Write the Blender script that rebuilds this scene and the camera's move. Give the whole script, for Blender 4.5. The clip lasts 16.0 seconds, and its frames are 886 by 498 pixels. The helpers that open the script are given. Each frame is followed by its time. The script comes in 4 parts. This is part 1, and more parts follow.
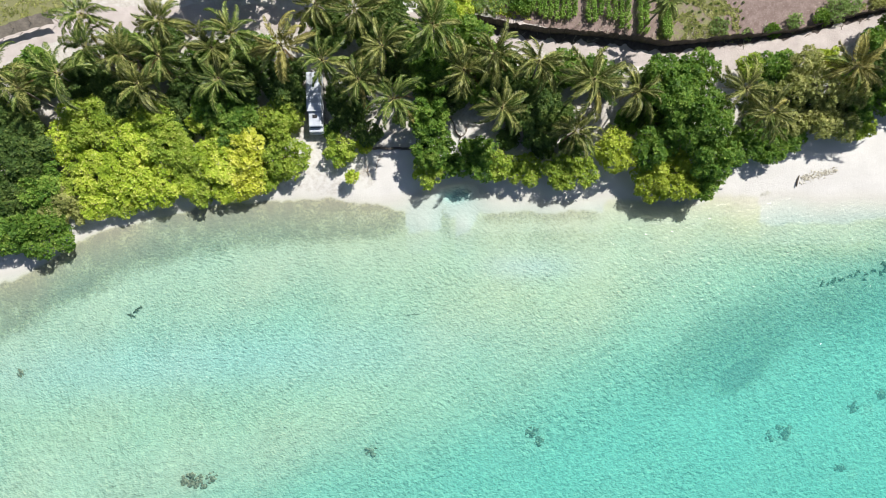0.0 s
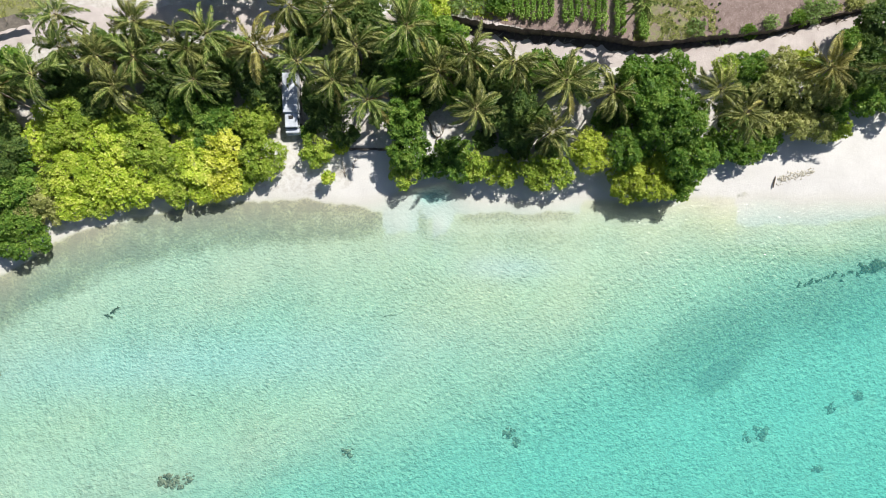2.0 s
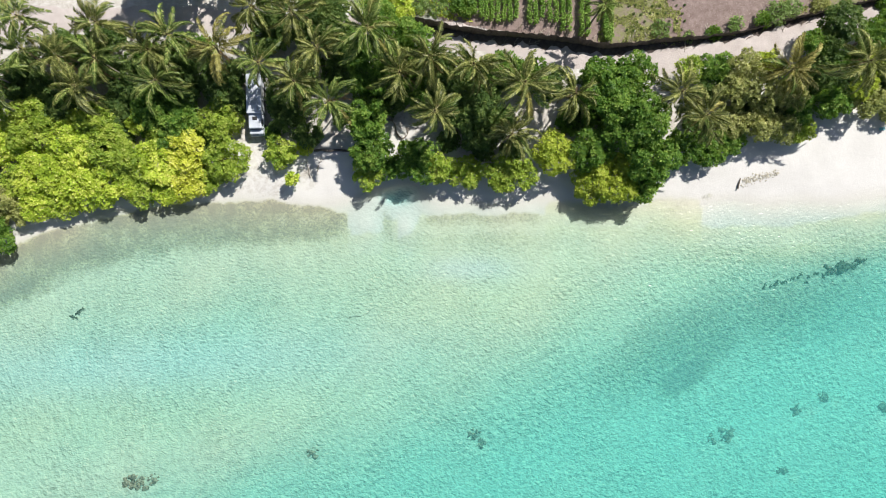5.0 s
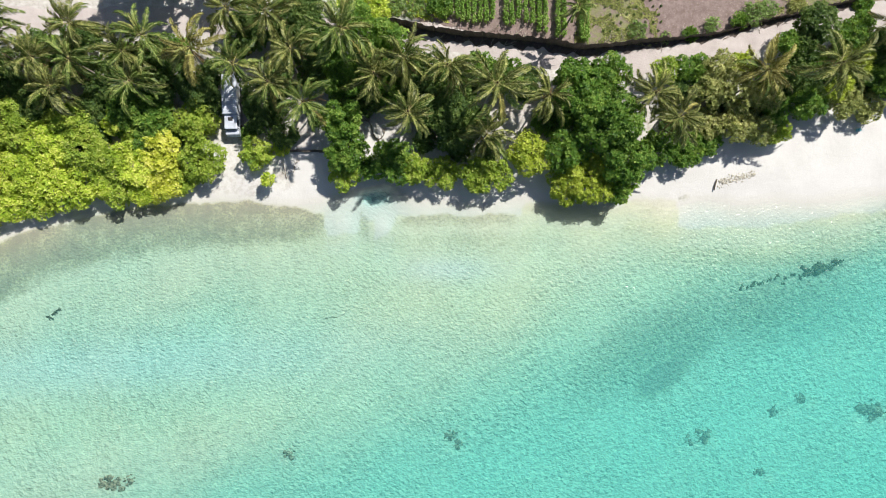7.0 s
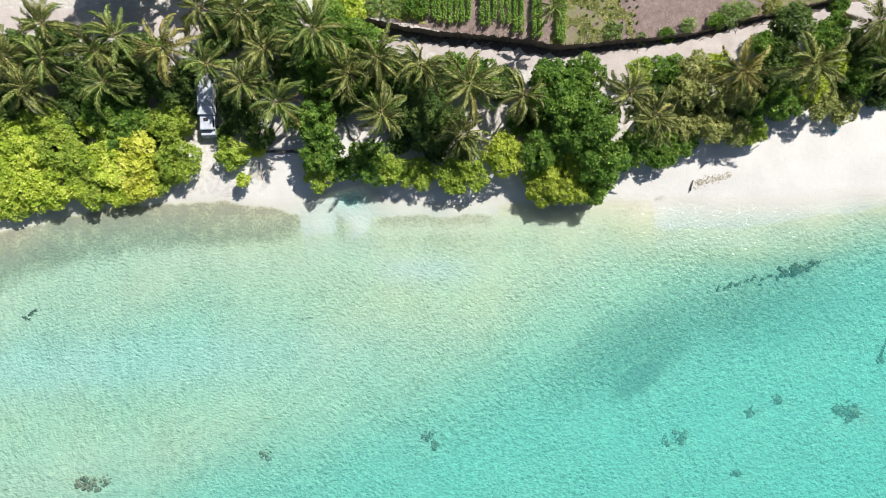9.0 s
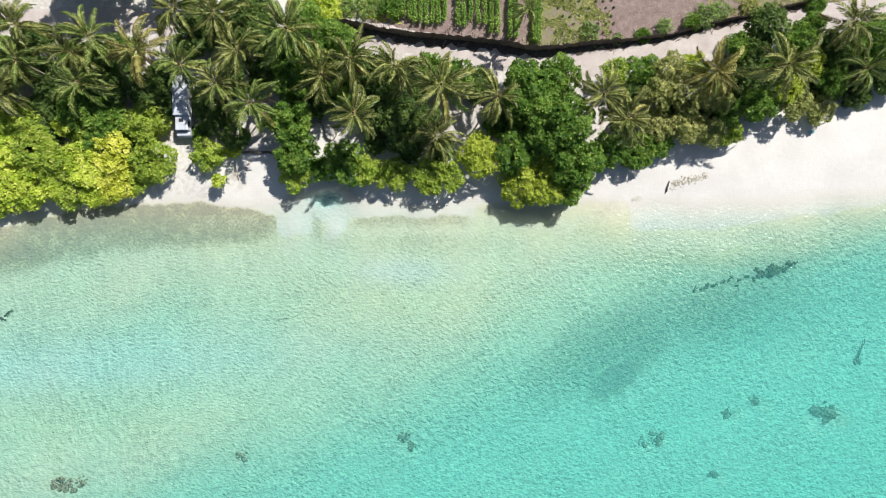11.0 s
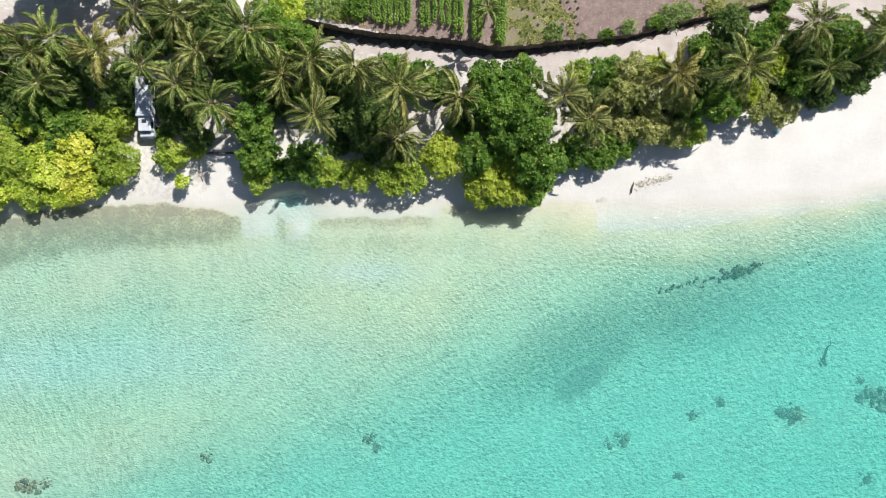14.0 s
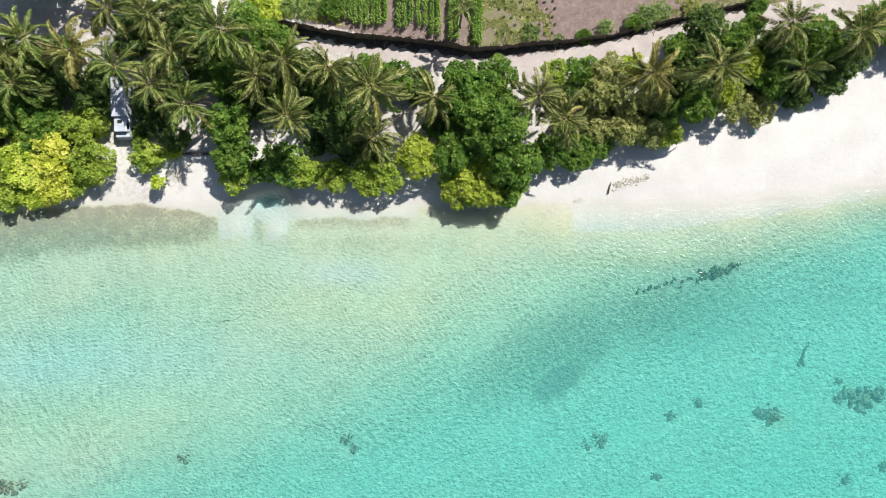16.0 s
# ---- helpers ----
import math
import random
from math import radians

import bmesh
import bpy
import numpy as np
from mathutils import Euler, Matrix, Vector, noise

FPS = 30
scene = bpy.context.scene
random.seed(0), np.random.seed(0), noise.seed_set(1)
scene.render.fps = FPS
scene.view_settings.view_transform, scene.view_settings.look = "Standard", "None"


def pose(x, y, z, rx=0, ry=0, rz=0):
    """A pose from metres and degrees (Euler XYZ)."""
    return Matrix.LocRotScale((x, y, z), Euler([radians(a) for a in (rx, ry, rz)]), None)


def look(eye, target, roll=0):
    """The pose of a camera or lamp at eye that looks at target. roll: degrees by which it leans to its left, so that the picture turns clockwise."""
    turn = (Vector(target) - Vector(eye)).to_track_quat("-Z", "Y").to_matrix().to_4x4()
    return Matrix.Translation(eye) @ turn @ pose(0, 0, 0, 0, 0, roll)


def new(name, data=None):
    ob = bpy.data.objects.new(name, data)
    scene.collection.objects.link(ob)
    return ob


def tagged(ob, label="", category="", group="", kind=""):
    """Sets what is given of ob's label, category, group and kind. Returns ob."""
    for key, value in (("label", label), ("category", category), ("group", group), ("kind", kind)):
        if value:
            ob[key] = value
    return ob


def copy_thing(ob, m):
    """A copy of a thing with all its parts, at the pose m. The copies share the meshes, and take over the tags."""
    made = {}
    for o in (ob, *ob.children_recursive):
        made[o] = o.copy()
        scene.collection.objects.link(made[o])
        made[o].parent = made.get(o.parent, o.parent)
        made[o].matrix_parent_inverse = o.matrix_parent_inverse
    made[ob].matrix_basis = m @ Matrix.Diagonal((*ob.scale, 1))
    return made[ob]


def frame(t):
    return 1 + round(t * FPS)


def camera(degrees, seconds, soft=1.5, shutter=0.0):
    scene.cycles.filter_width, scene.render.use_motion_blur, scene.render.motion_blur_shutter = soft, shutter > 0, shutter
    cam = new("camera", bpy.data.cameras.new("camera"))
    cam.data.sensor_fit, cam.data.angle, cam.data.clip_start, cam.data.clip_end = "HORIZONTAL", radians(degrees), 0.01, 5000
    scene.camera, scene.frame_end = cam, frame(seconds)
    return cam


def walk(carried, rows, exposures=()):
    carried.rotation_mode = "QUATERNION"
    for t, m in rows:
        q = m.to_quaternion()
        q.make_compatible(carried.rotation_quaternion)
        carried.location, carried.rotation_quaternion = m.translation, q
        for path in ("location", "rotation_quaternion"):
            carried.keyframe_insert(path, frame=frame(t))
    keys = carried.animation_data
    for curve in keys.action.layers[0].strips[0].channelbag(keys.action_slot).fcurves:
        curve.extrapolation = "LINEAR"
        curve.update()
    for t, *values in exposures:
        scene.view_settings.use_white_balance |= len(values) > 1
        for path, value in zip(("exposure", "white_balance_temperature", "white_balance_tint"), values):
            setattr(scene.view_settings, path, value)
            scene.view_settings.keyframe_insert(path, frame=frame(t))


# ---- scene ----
cam = camera(73.7, 16.0, soft=0.88)


def over(x, y, z, turn):
    """The drone's camera, all but plumb, at a place and with a small turn in degrees."""
    return pose(x, y, z, 0, 0, turn) @ pose(0, 0, 0, 1.07) @ pose(0, 0, 0, 0, 0.53)


PATH = [
    (0, over(0.00, 0.00, 80.00, 0.000)),
    (1, over(1.58, 0.06, 79.98, 0.016)),
    (2, over(3.15, 0.12, 79.97, 0.035)),
    (3, over(4.73, 0.18, 79.94, 0.055)),
    (4, over(6.32, 0.24, 79.92, 0.076)),
    (5, over(7.91, 0.30, 79.89, 0.098)),
    (6, over(9.50, 0.36, 79.85, 0.119)),
    (7, over(11.10, 0.42, 79.82, 0.140)),
    (8, over(12.70, 0.48, 79.77, 0.159)),
    (9, over(14.31, 0.54, 79.73, 0.176)),
    (10, over(15.91, 0.60, 79.68, 0.191)),
    (11, over(17.52, 0.66, 79.63, 0.202)),
    (12, over(19.12, 0.71, 79.57, 0.210)),
    (13, over(20.72, 0.77, 79.51, 0.213)),
    (14, over(22.30, 0.83, 79.45, 0.211)),
    (15, over(23.86, 0.88, 79.38, 0.204)),
    (16, over(25.40, 0.93, 79.31, 0.190)),
]
walk(cam, PATH)

# ---- world, sun ----
SUN_AZIMUTH, SUN_HEIGHT = 42.0, 50.0
world = bpy.data.worlds.new("sky")
world.use_nodes = True
scene.world = world
wn = world.node_tree
sky = wn.nodes.new("ShaderNodeTexSky")
sky.sky_type, sky.sun_disc = "NISHITA", False
sky.sun_elevation, sky.sun_rotation = radians(SUN_HEIGHT), radians(SUN_AZIMUTH)
wn.nodes["Background"].inputs["Strength"].default_value = 0.058
wn.links.new(sky.outputs[0], wn.nodes["Background"].inputs["Color"])
sun_data = bpy.data.lights.new("sun", "SUN")
sun_data.energy, sun_data.angle, sun_data.color = 4.8, radians(0.5), (1.0, 0.955, 0.88)
sun = new("sun", sun_data)
toward = Vector((math.sin(radians(SUN_AZIMUTH)) * math.cos(radians(SUN_HEIGHT)),
                 math.cos(radians(SUN_AZIMUTH)) * math.cos(radians(SUN_HEIGHT)), math.sin(radians(SUN_HEIGHT))))
sun.matrix_basis = look(toward * 200, (0, 0, 0))
scene.view_settings.exposure = 0.48

# ---- materials ----


class Mat:
    """A small builder for node materials."""

    def __init__(self, name):
        self.m = bpy.data.materials.new(name)
        self.m.use_nodes = True
        self.t = self.m.node_tree
        self.t.nodes.clear()
        self.out = self.n("ShaderNodeOutputMaterial")

    def n(self, kind, **inputs):
        node = self.t.nodes.new(kind)
        for key, value in inputs.items():
            self.put(node.inputs[key.replace("_", " ")], value)
        return node

    def put(self, socket, value):
        if isinstance(value, bpy.types.NodeSocket):
            self.t.links.new(value, socket)
        elif isinstance(value, tuple) and len(value) == 3 and socket.type == "RGBA":
            socket.default_value = (*value, 1)
        else:
            socket.default_value = value

    def where(self):
        return self.n("ShaderNodeNewGeometry").outputs["Position"]

    def noise(self, scale, detail=4, rough=0.6, at=None, warp=0.0):
        node = self.n("ShaderNodeTexNoise", Scale=scale, Detail=detail, Roughness=rough, Distortion=warp)
        self.put(node.inputs["Vector"], at or self.where())
        return node.outputs["Fac"]

    def attr(self, name):
        node = self.n("ShaderNodeAttribute")
        node.attribute_name = name
        return node.outputs["Fac"]

    def math(self, op, a, b=0.0, c=0.0, clamp=False):
        node = self.n("ShaderNodeMath")
        node.operation, node.use_clamp = op, clamp
        for i, v in enumerate((a, b, c)):
            self.put(node.inputs[i], v)
        return node.outputs[0]

    def span(self, v, a, b, c=0.0, d=1.0):
        node = self.n("ShaderNodeMapRange")
        node.clamp = True
        for i, x in enumerate((v, a, b, c, d)):
            self.put(node.inputs[i], x)
        return node.outputs[0]

    def mix(self, f, a, b, blend="MIX"):
        node = self.n("ShaderNodeMix")
        node.data_type, node.blend_type = "RGBA", blend
        self.put(node.inputs[0], f)
        self.put(node.inputs[6], a)
        self.put(node.inputs[7], b)
        return node.outputs[2]

    def bump(self, height, strength=0.4, distance=0.05):
        return self.n("ShaderNodeBump", Height=height, Strength=strength, Distance=distance).outputs[0]

    def shade(self, color, rough=0.8, normal=None, metal=0.0, spec=0.5):
        node = self.n("ShaderNodeBsdfPrincipled", Base_Color=color, Roughness=rough, Metallic=metal)
        node.inputs["Specular IOR Level"].default_value = spec
        if normal:
            self.put(node.inputs["Normal"], normal)
        return node.outputs[0]

    def end(self, shader):
        self.t.links.new(shader, self.out.inputs[0])
        return self.m


def plain(name, color, rough=0.6, metal=0.0, vary=0.25, scale=3.0):
    """Paint, wood, metal or stone with stains and a fine grain."""
    m = Mat(name)
    big, fine = m.noise(scale, 3), m.noise(scale * 14, 4)
    dim = tuple(c * (1 - vary) for c in color)
    base = m.mix(m.span(big, 0.35, 0.65), dim, color)
    base = m.mix(m.math("MULTIPLY", m.span(fine, 0.45, 0.75), 0.35), base, tuple(c * 0.55 for c in color))
    return m.end(m.shade(base, rough, m.bump(fine, 0.3, 0.02), metal))


def leafy(name, colors, through_color, rough=0.5, glow=0.44, own=0.3, patches=0.55, young=0.0):
    """Foliage: every leaf of its own tone, tones drifting over the plant, light passing through."""
    m = Mat(name)
    one = m.n("ShaderNodeNewGeometry").outputs["Random Per Island"]
    whole = m.n("ShaderNodeObjectInfo").outputs["Random"]
    patch = m.math("ADD", m.math("MULTIPLY", m.noise(0.42, 2), 0.55), m.math("MULTIPLY", m.noise(1.25, 2), 0.45))
    mixv = m.math("ADD", m.math("MULTIPLY", one, 1 - patches), m.math("MULTIPLY", m.span(patch, 0.36, 0.64), patches))
    base = m.mix(m.span(mixv, 0.12, 0.5), colors[0], colors[1])
    base = m.mix(m.span(mixv, 0.5, 0.95), base, colors[2])
    base = m.mix(m.math("MULTIPLY", whole, own), base, tuple(c * 0.6 for c in colors[0 if own > 0.5 else 1]))
    if young:
        tip = tuple(0.55 * c + 0.45 * w for c, w in zip(colors[2], (0.85, 0.82, 0.45)))
        base = m.mix(m.span(one, 0.92, 0.97, 0.0, young), base, tip)
    body = m.shade(base, rough, spec=0.2)
    trans = m.n("ShaderNodeBsdfTranslucent", Color=m.mix(0.5, base, through_color)).outputs[0]
    mix = m.n("ShaderNodeMixShader", Fac=glow)
    m.t.links.new(body, mix.inputs[1])
    m.t.links.new(trans, mix.inputs[2])
    return m.end(mix.outputs[0])


FOLIAGE = {
    "lime": leafy("lime_leaf", ((0.17, 0.31, 0.036), (0.49, 0.62, 0.072), (0.88, 0.88, 0.24)), (0.70, 0.78, 0.085), young=0.6),
    "amber": leafy("amber_leaf", ((0.29, 0.37, 0.04), (0.63, 0.67, 0.085), (0.90, 0.88, 0.28)), (0.75, 0.77, 0.09), young=0.6),
    "bright": leafy("bright_leaf", ((0.13, 0.24, 0.04), (0.34, 0.46, 0.06), (0.62, 0.67, 0.16)), (0.50, 0.62, 0.08), young=0.4),
    "green": leafy("green_leaf", ((0.042, 0.11, 0.024), (0.132, 0.255, 0.04), (0.42, 0.54, 0.115)), (0.31, 0.50, 0.06)),
    "dark": leafy("dark_leaf", ((0.042, 0.09, 0.03), (0.10, 0.17, 0.042), (0.27, 0.345, 0.095)), (0.2, 0.33, 0.06)),
    "moss": leafy("moss_leaf", ((0.17, 0.26, 0.035), (0.42, 0.51, 0.06), (0.70, 0.74, 0.17)), (0.54, 0.63, 0.08)),
    "olive": leafy("olive_leaf", ((0.115, 0.15, 0.05), (0.32, 0.355, 0.11), (0.76, 0.73, 0.34)), (0.52, 0.55, 0.15)),
    "pale": leafy("pale_leaf", ((0.12, 0.21, 0.055), (0.25, 0.37, 0.11), (0.47, 0.57, 0.24)), (0.38, 0.53, 0.14)),
}
FRONDS_OF = {
    "green": leafy("palm_frond_green", ((0.035, 0.075, 0.018), (0.13, 0.20, 0.038), (0.50, 0.57, 0.17)), (0.30, 0.40, 0.07), 0.42, 0.24, 0.65, 0.3),
    "olive": leafy("palm_frond_olive", ((0.045, 0.07, 0.02), (0.175, 0.205, 0.047), (0.62, 0.61, 0.22)), (0.38, 0.40, 0.09), 0.42, 0.24, 0.65, 0.3),
    "golden": leafy("palm_frond_golden", ((0.085, 0.085, 0.025), (0.30, 0.275, 0.068), (0.70, 0.64, 0.23)), (0.46, 0.42, 0.1), 0.45, 0.24, 0.6, 0.3),
}
FROND_OLD = leafy("palm_frond_dry", ((0.12, 0.075, 0.035), (0.27, 0.18, 0.08), (0.42, 0.30, 0.14)), (0.3, 0.2, 0.1), 0.7)
RIB = plain("palm_rib", (0.46, 0.44, 0.16), 0.45)
FIBRE = plain("palm_fibre", (0.12, 0.085, 0.05), 0.95, scale=9)
CROP = leafy("crop_leaf", ((0.10, 0.20, 0.045), (0.235, 0.39, 0.08), (0.47, 0.60, 0.17)), (0.36, 0.52, 0.09))
BARK = plain("bark", (0.23, 0.19, 0.15), 0.9, scale=6)
PALM_BARK = plain("palm_bark", (0.30, 0.27, 0.23), 0.9, scale=5)
DRIFT = plain("bleached_wood", (0.46, 0.42, 0.35), 0.9, scale=5)
WET_WOOD = plain("waterlogged_wood", (0.12, 0.11, 0.075), 0.8)
CORAL = plain("coral_rock", (0.42, 0.33, 0.23), 0.95, vary=0.7, scale=3.0)
REEF = plain("weedy_reef_rock", (0.17, 0.17, 0.10), 0.95, vary=0.5, scale=2.5)
RUBBLE = plain("coral_rubble", (0.58, 0.54, 0.44), 0.95, vary=0.4, scale=4)
SHEET = plain("dry_thatch", (0.175, 0.148, 0.132), 0.95, vary=0.5, scale=5)
TARP = plain("weathered_tarpaulin", (0.27, 0.235, 0.20), 0.85, vary=0.35)
# white paint with the blue, dim cast of palm shade put into its colour
SHADED_WHITE = plain("shaded_white_paint", (0.56, 0.60, 0.67), 0.3, vary=0.25, scale=1.5)
GREY = plain("grey_roof_panel", (0.42, 0.46, 0.52), 0.4)
BLACK = plain("black_rubber", (0.02, 0.02, 0.022), 0.7)
PLASTIC = plain("turquoise_plastic", (0.22, 0.58, 0.62), 0.4)
GLASS = plain("dark_window_glass", (0.015, 0.018, 0.02), 0.06, vary=0.05)
LAMP_GLASS = plain("lamp_lens", (0.7, 0.68, 0.6), 0.15)
# soil colour that also holds the blackness of the fence's shadow
SHADE_SOIL = plain("shade_dark_soil", (0.12, 0.095, 0.085), 0.95, vary=0.45, scale=2.0)
CONCRETE = plain("dark_concrete", (0.10, 0.085, 0.075), 0.9)


def ground_material():
    """White coral sand with litter, soil, grass, painted shade between crop rows and, under water, algae and weed beds.
    """
    m = Mat("coral_sand_ground")
    fine, mid, big = m.noise(9, 5), m.noise(1.6, 4), m.noise(0.22, 3)
    sand = m.mix(m.span(big, 0.35, 0.65), (0.545, 0.535, 0.52), (0.60, 0.59, 0.575))
    sand = m.mix(m.math("MULTIPLY", m.span(fine, 0.5, 0.8), 0.22), sand, (0.50, 0.465, 0.41))
    litter = m.mix(m.span(m.noise(6, 5), 0.35, 0.65), (0.22, 0.185, 0.145), (0.46, 0.42, 0.37))
    lit = m.span(m.math("ADD", m.math("MULTIPLY", m.attr("litter"), 1.3), m.math("MULTIPLY", mid, 0.9)), 0.75, 1.25)
    c = m.mix(lit, sand, litter)
    soil = m.mix(m.span(m.noise(0.9, 7, 0.6), 0.3, 0.7), (0.165, 0.12, 0.108), (0.265, 0.205, 0.19))
    soil = m.mix(m.math("MULTIPLY", m.span(m.noise(3.4, 5, 0.7), 0.48, 0.62), 0.6), soil, (0.14, 0.105, 0.09))
    soil = m.mix(m.math("MULTIPLY", m.span(m.noise(5.2, 4, 0.7), 0.56, 0.68), 0.5), soil, (0.47, 0.40, 0.36))
    c = m.mix(m.span(m.math("ADD", m.attr("soil"), m.math("MULTIPLY", m.math("SUBTRACT", mid, 0.5), 0.7)), 0.35, 0.65), c, soil)
    turf_and_shade = m.mix(m.span(m.noise(7, 5), 0.35, 0.65), (0.12, 0.13, 0.055), (0.25, 0.245, 0.125))
    c = m.mix(m.span(m.math("ADD", m.attr("turf_and_shade"), m.math("MULTIPLY", m.math("SUBTRACT", mid, 0.5), 1.3)), 0.4, 0.7), c, turf_and_shade)
    wet, sunk = m.attr("wet"), m.attr("sunk")
    film = m.mix(m.span(m.noise(0.35, 4, 0.6), 0.3, 0.7), (0.51, 0.505, 0.355), (0.61, 0.605, 0.44))
    film = m.mix(m.math("MULTIPLY", m.span(m.noise(3.2, 5, 0.7), 0.5, 0.75), 0.12), film, (0.48, 0.47, 0.34))
    film = m.mix(m.math("MULTIPLY", m.span(m.noise(0.8, 4, 0.65), 0.42, 0.7), 0.4), film, (0.38, 0.38, 0.305))
    film = m.mix(m.math("MULTIPLY", m.attr("algae"), 0.75), film, m.mix(m.span(m.noise(0.7, 4), 0.35, 0.65), (0.525, 0.505, 0.29), (0.62, 0.60, 0.38)))
    c = m.mix(sunk, c, film)
    weed = m.mix(m.span(m.noise(2.9, 5, 0.72), 0.43, 0.56), (0.045, 0.05, 0.018), (0.34, 0.335, 0.155))
    weed = m.mix(m.math("MULTIPLY", m.span(m.noise(0.45, 4, 0.6), 0.45, 0.7), 0.6), weed, (0.13, 0.14, 0.065))
    weed = m.mix(m.span(m.attr("weed"), 1.0, 1.6, 0.0, 0.75), weed, (0.065, 0.065, 0.028))
    spots = m.math("ADD", m.attr("weed"), m.math("MULTIPLY", m.math("MULTIPLY", m.math("SUBTRACT", m.noise(2.2, 6, 0.72), 0.5), 2.0), m.span(m.attr("weed"), 0.02, 0.3)))
    c = m.mix(m.math("MULTIPLY", m.span(spots, 0.2, 0.95), 0.9), c, weed)
    c = m.mix(m.math("MULTIPLY", wet, 0.45), c, (0.49, 0.48, 0.42))
    relief = m.math("ADD", fine, m.math("MULTIPLY", mid, 2.0))
    return m.end(m.shade(c, m.span(wet, 0, 1, 0.95, 0.6), m.bump(relief, 0.35, 0.06), spec=0.25))


def road_material():
    m = Mat("packed_coral_sand_road")
    base = m.mix(m.span(m.noise(0.5, 4), 0.3, 0.7), (0.39, 0.345, 0.33), (0.50, 0.455, 0.44))
    base = m.mix(m.math("MULTIPLY", m.span(m.noise(11, 5), 0.5, 0.8), 0.4), base, (0.40, 0.33, 0.29))
    return m.end(m.shade(base, 0.95, m.bump(m.noise(4, 5), 0.7, 0.08), spec=0.2))


def water_material():
    """Clear sea water: light is absorbed by its depth, the light that ripples gather and spread is painted into its
    tint, the surface mirrors the sky.
    """
    m = Mat("lagoon_water")
    depth = m.attr("depth")
    at = m.n("ShaderNodeMapping", Vector=m.where())
    at.inputs["Rotation"].default_value = (0, 0, radians(-12))
    at.inputs["Scale"].default_value = (0.95, 1.05, 1.0)
    # ripples embossed toward the sun: their lit and dark sides go into the tint
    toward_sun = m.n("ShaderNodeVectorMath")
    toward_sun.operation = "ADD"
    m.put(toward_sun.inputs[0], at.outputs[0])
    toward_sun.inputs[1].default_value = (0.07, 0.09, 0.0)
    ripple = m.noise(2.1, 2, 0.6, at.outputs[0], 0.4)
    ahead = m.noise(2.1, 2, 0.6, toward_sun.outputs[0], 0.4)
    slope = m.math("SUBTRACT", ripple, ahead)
    # bright caustic specks and a cell web, painted as tint, stronger with depth
    caustic_flecks = m.math("POWER", m.span(m.noise(3.4, 3, 0.6, at.outputs[0], 0.5), 0.5, 0.78), 1.5)
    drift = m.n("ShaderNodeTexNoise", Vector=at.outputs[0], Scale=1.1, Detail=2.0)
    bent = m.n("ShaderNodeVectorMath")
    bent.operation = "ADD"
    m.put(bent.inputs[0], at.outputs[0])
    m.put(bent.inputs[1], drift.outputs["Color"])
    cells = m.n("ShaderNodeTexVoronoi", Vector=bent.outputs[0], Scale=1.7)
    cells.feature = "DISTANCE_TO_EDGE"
    caustic_net = m.math("POWER", m.span(cells.outputs["Distance"], 0.0, 0.25, 1.0, 0.0), 3.0)
    caustic_light = m.math("ADD", m.math("MULTIPLY", slope, m.span(depth, 0.2, 2.0, 1.25, 2.2)), m.math("MULTIPLY", caustic_flecks, m.span(depth, 0.3, 2.4, 0.07, 0.42)))
    caustic_light = m.math("ADD", caustic_light, m.math("MULTIPLY", caustic_net, m.span(depth, 0.6, 2.4, 0.0, 0.26)))
    caustic_light = m.math("ADD", caustic_light, m.math("MULTIPLY", m.math("SUBTRACT", m.noise(1.3, 3, 0.6, at.outputs[0], 0.5), 0.5), m.span(depth, 0.3, 2.0, 0.35, 0.9)))
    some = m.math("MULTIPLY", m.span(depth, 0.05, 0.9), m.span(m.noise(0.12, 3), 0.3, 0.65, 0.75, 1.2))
    # painted ripple brightness that scales the transparent colour
    light = m.math("ADD", 0.98, m.math("MULTIPLY", some, m.math("SUBTRACT", caustic_light, m.span(depth, 0.9, 2.2, 0.105, 0.195))))
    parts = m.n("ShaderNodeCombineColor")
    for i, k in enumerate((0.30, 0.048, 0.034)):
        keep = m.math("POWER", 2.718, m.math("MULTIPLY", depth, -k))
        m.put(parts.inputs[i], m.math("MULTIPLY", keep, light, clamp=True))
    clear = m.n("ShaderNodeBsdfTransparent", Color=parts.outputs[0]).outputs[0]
    haze = m.n("ShaderNodeBsdfDiffuse", Color=(0.16, 0.78, 0.755)).outputs[0]
    body = m.n("ShaderNodeMixShader", Fac=m.span(depth, 0.3, 2.6, 0.0, 0.18))
    m.t.links.new(clear, body.inputs[1])
    m.t.links.new(haze, body.inputs[2])
    waves = m.bump(m.math("ADD", ripple, m.math("MULTIPLY", m.noise(0.8, 3), 0.8)), 0.78, 0.11)
    gloss = m.n("ShaderNodeBsdfGlossy", Color=(1.0, 1.0, 1.0), Roughness=0.18, Normal=waves).outputs[0]
    fres = m.n("ShaderNodeFresnel", IOR=1.33).outputs[0]
    top = m.n("ShaderNodeMixShader", Fac=m.math("MULTIPLY", fres, m.span(depth, 0.0, 0.15)))
    m.t.links.new(body.outputs[0], top.inputs[1])
    m.t.links.new(gloss, top.inputs[2])
    return m.end(top.outputs[0])


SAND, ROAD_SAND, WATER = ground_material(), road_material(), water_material()

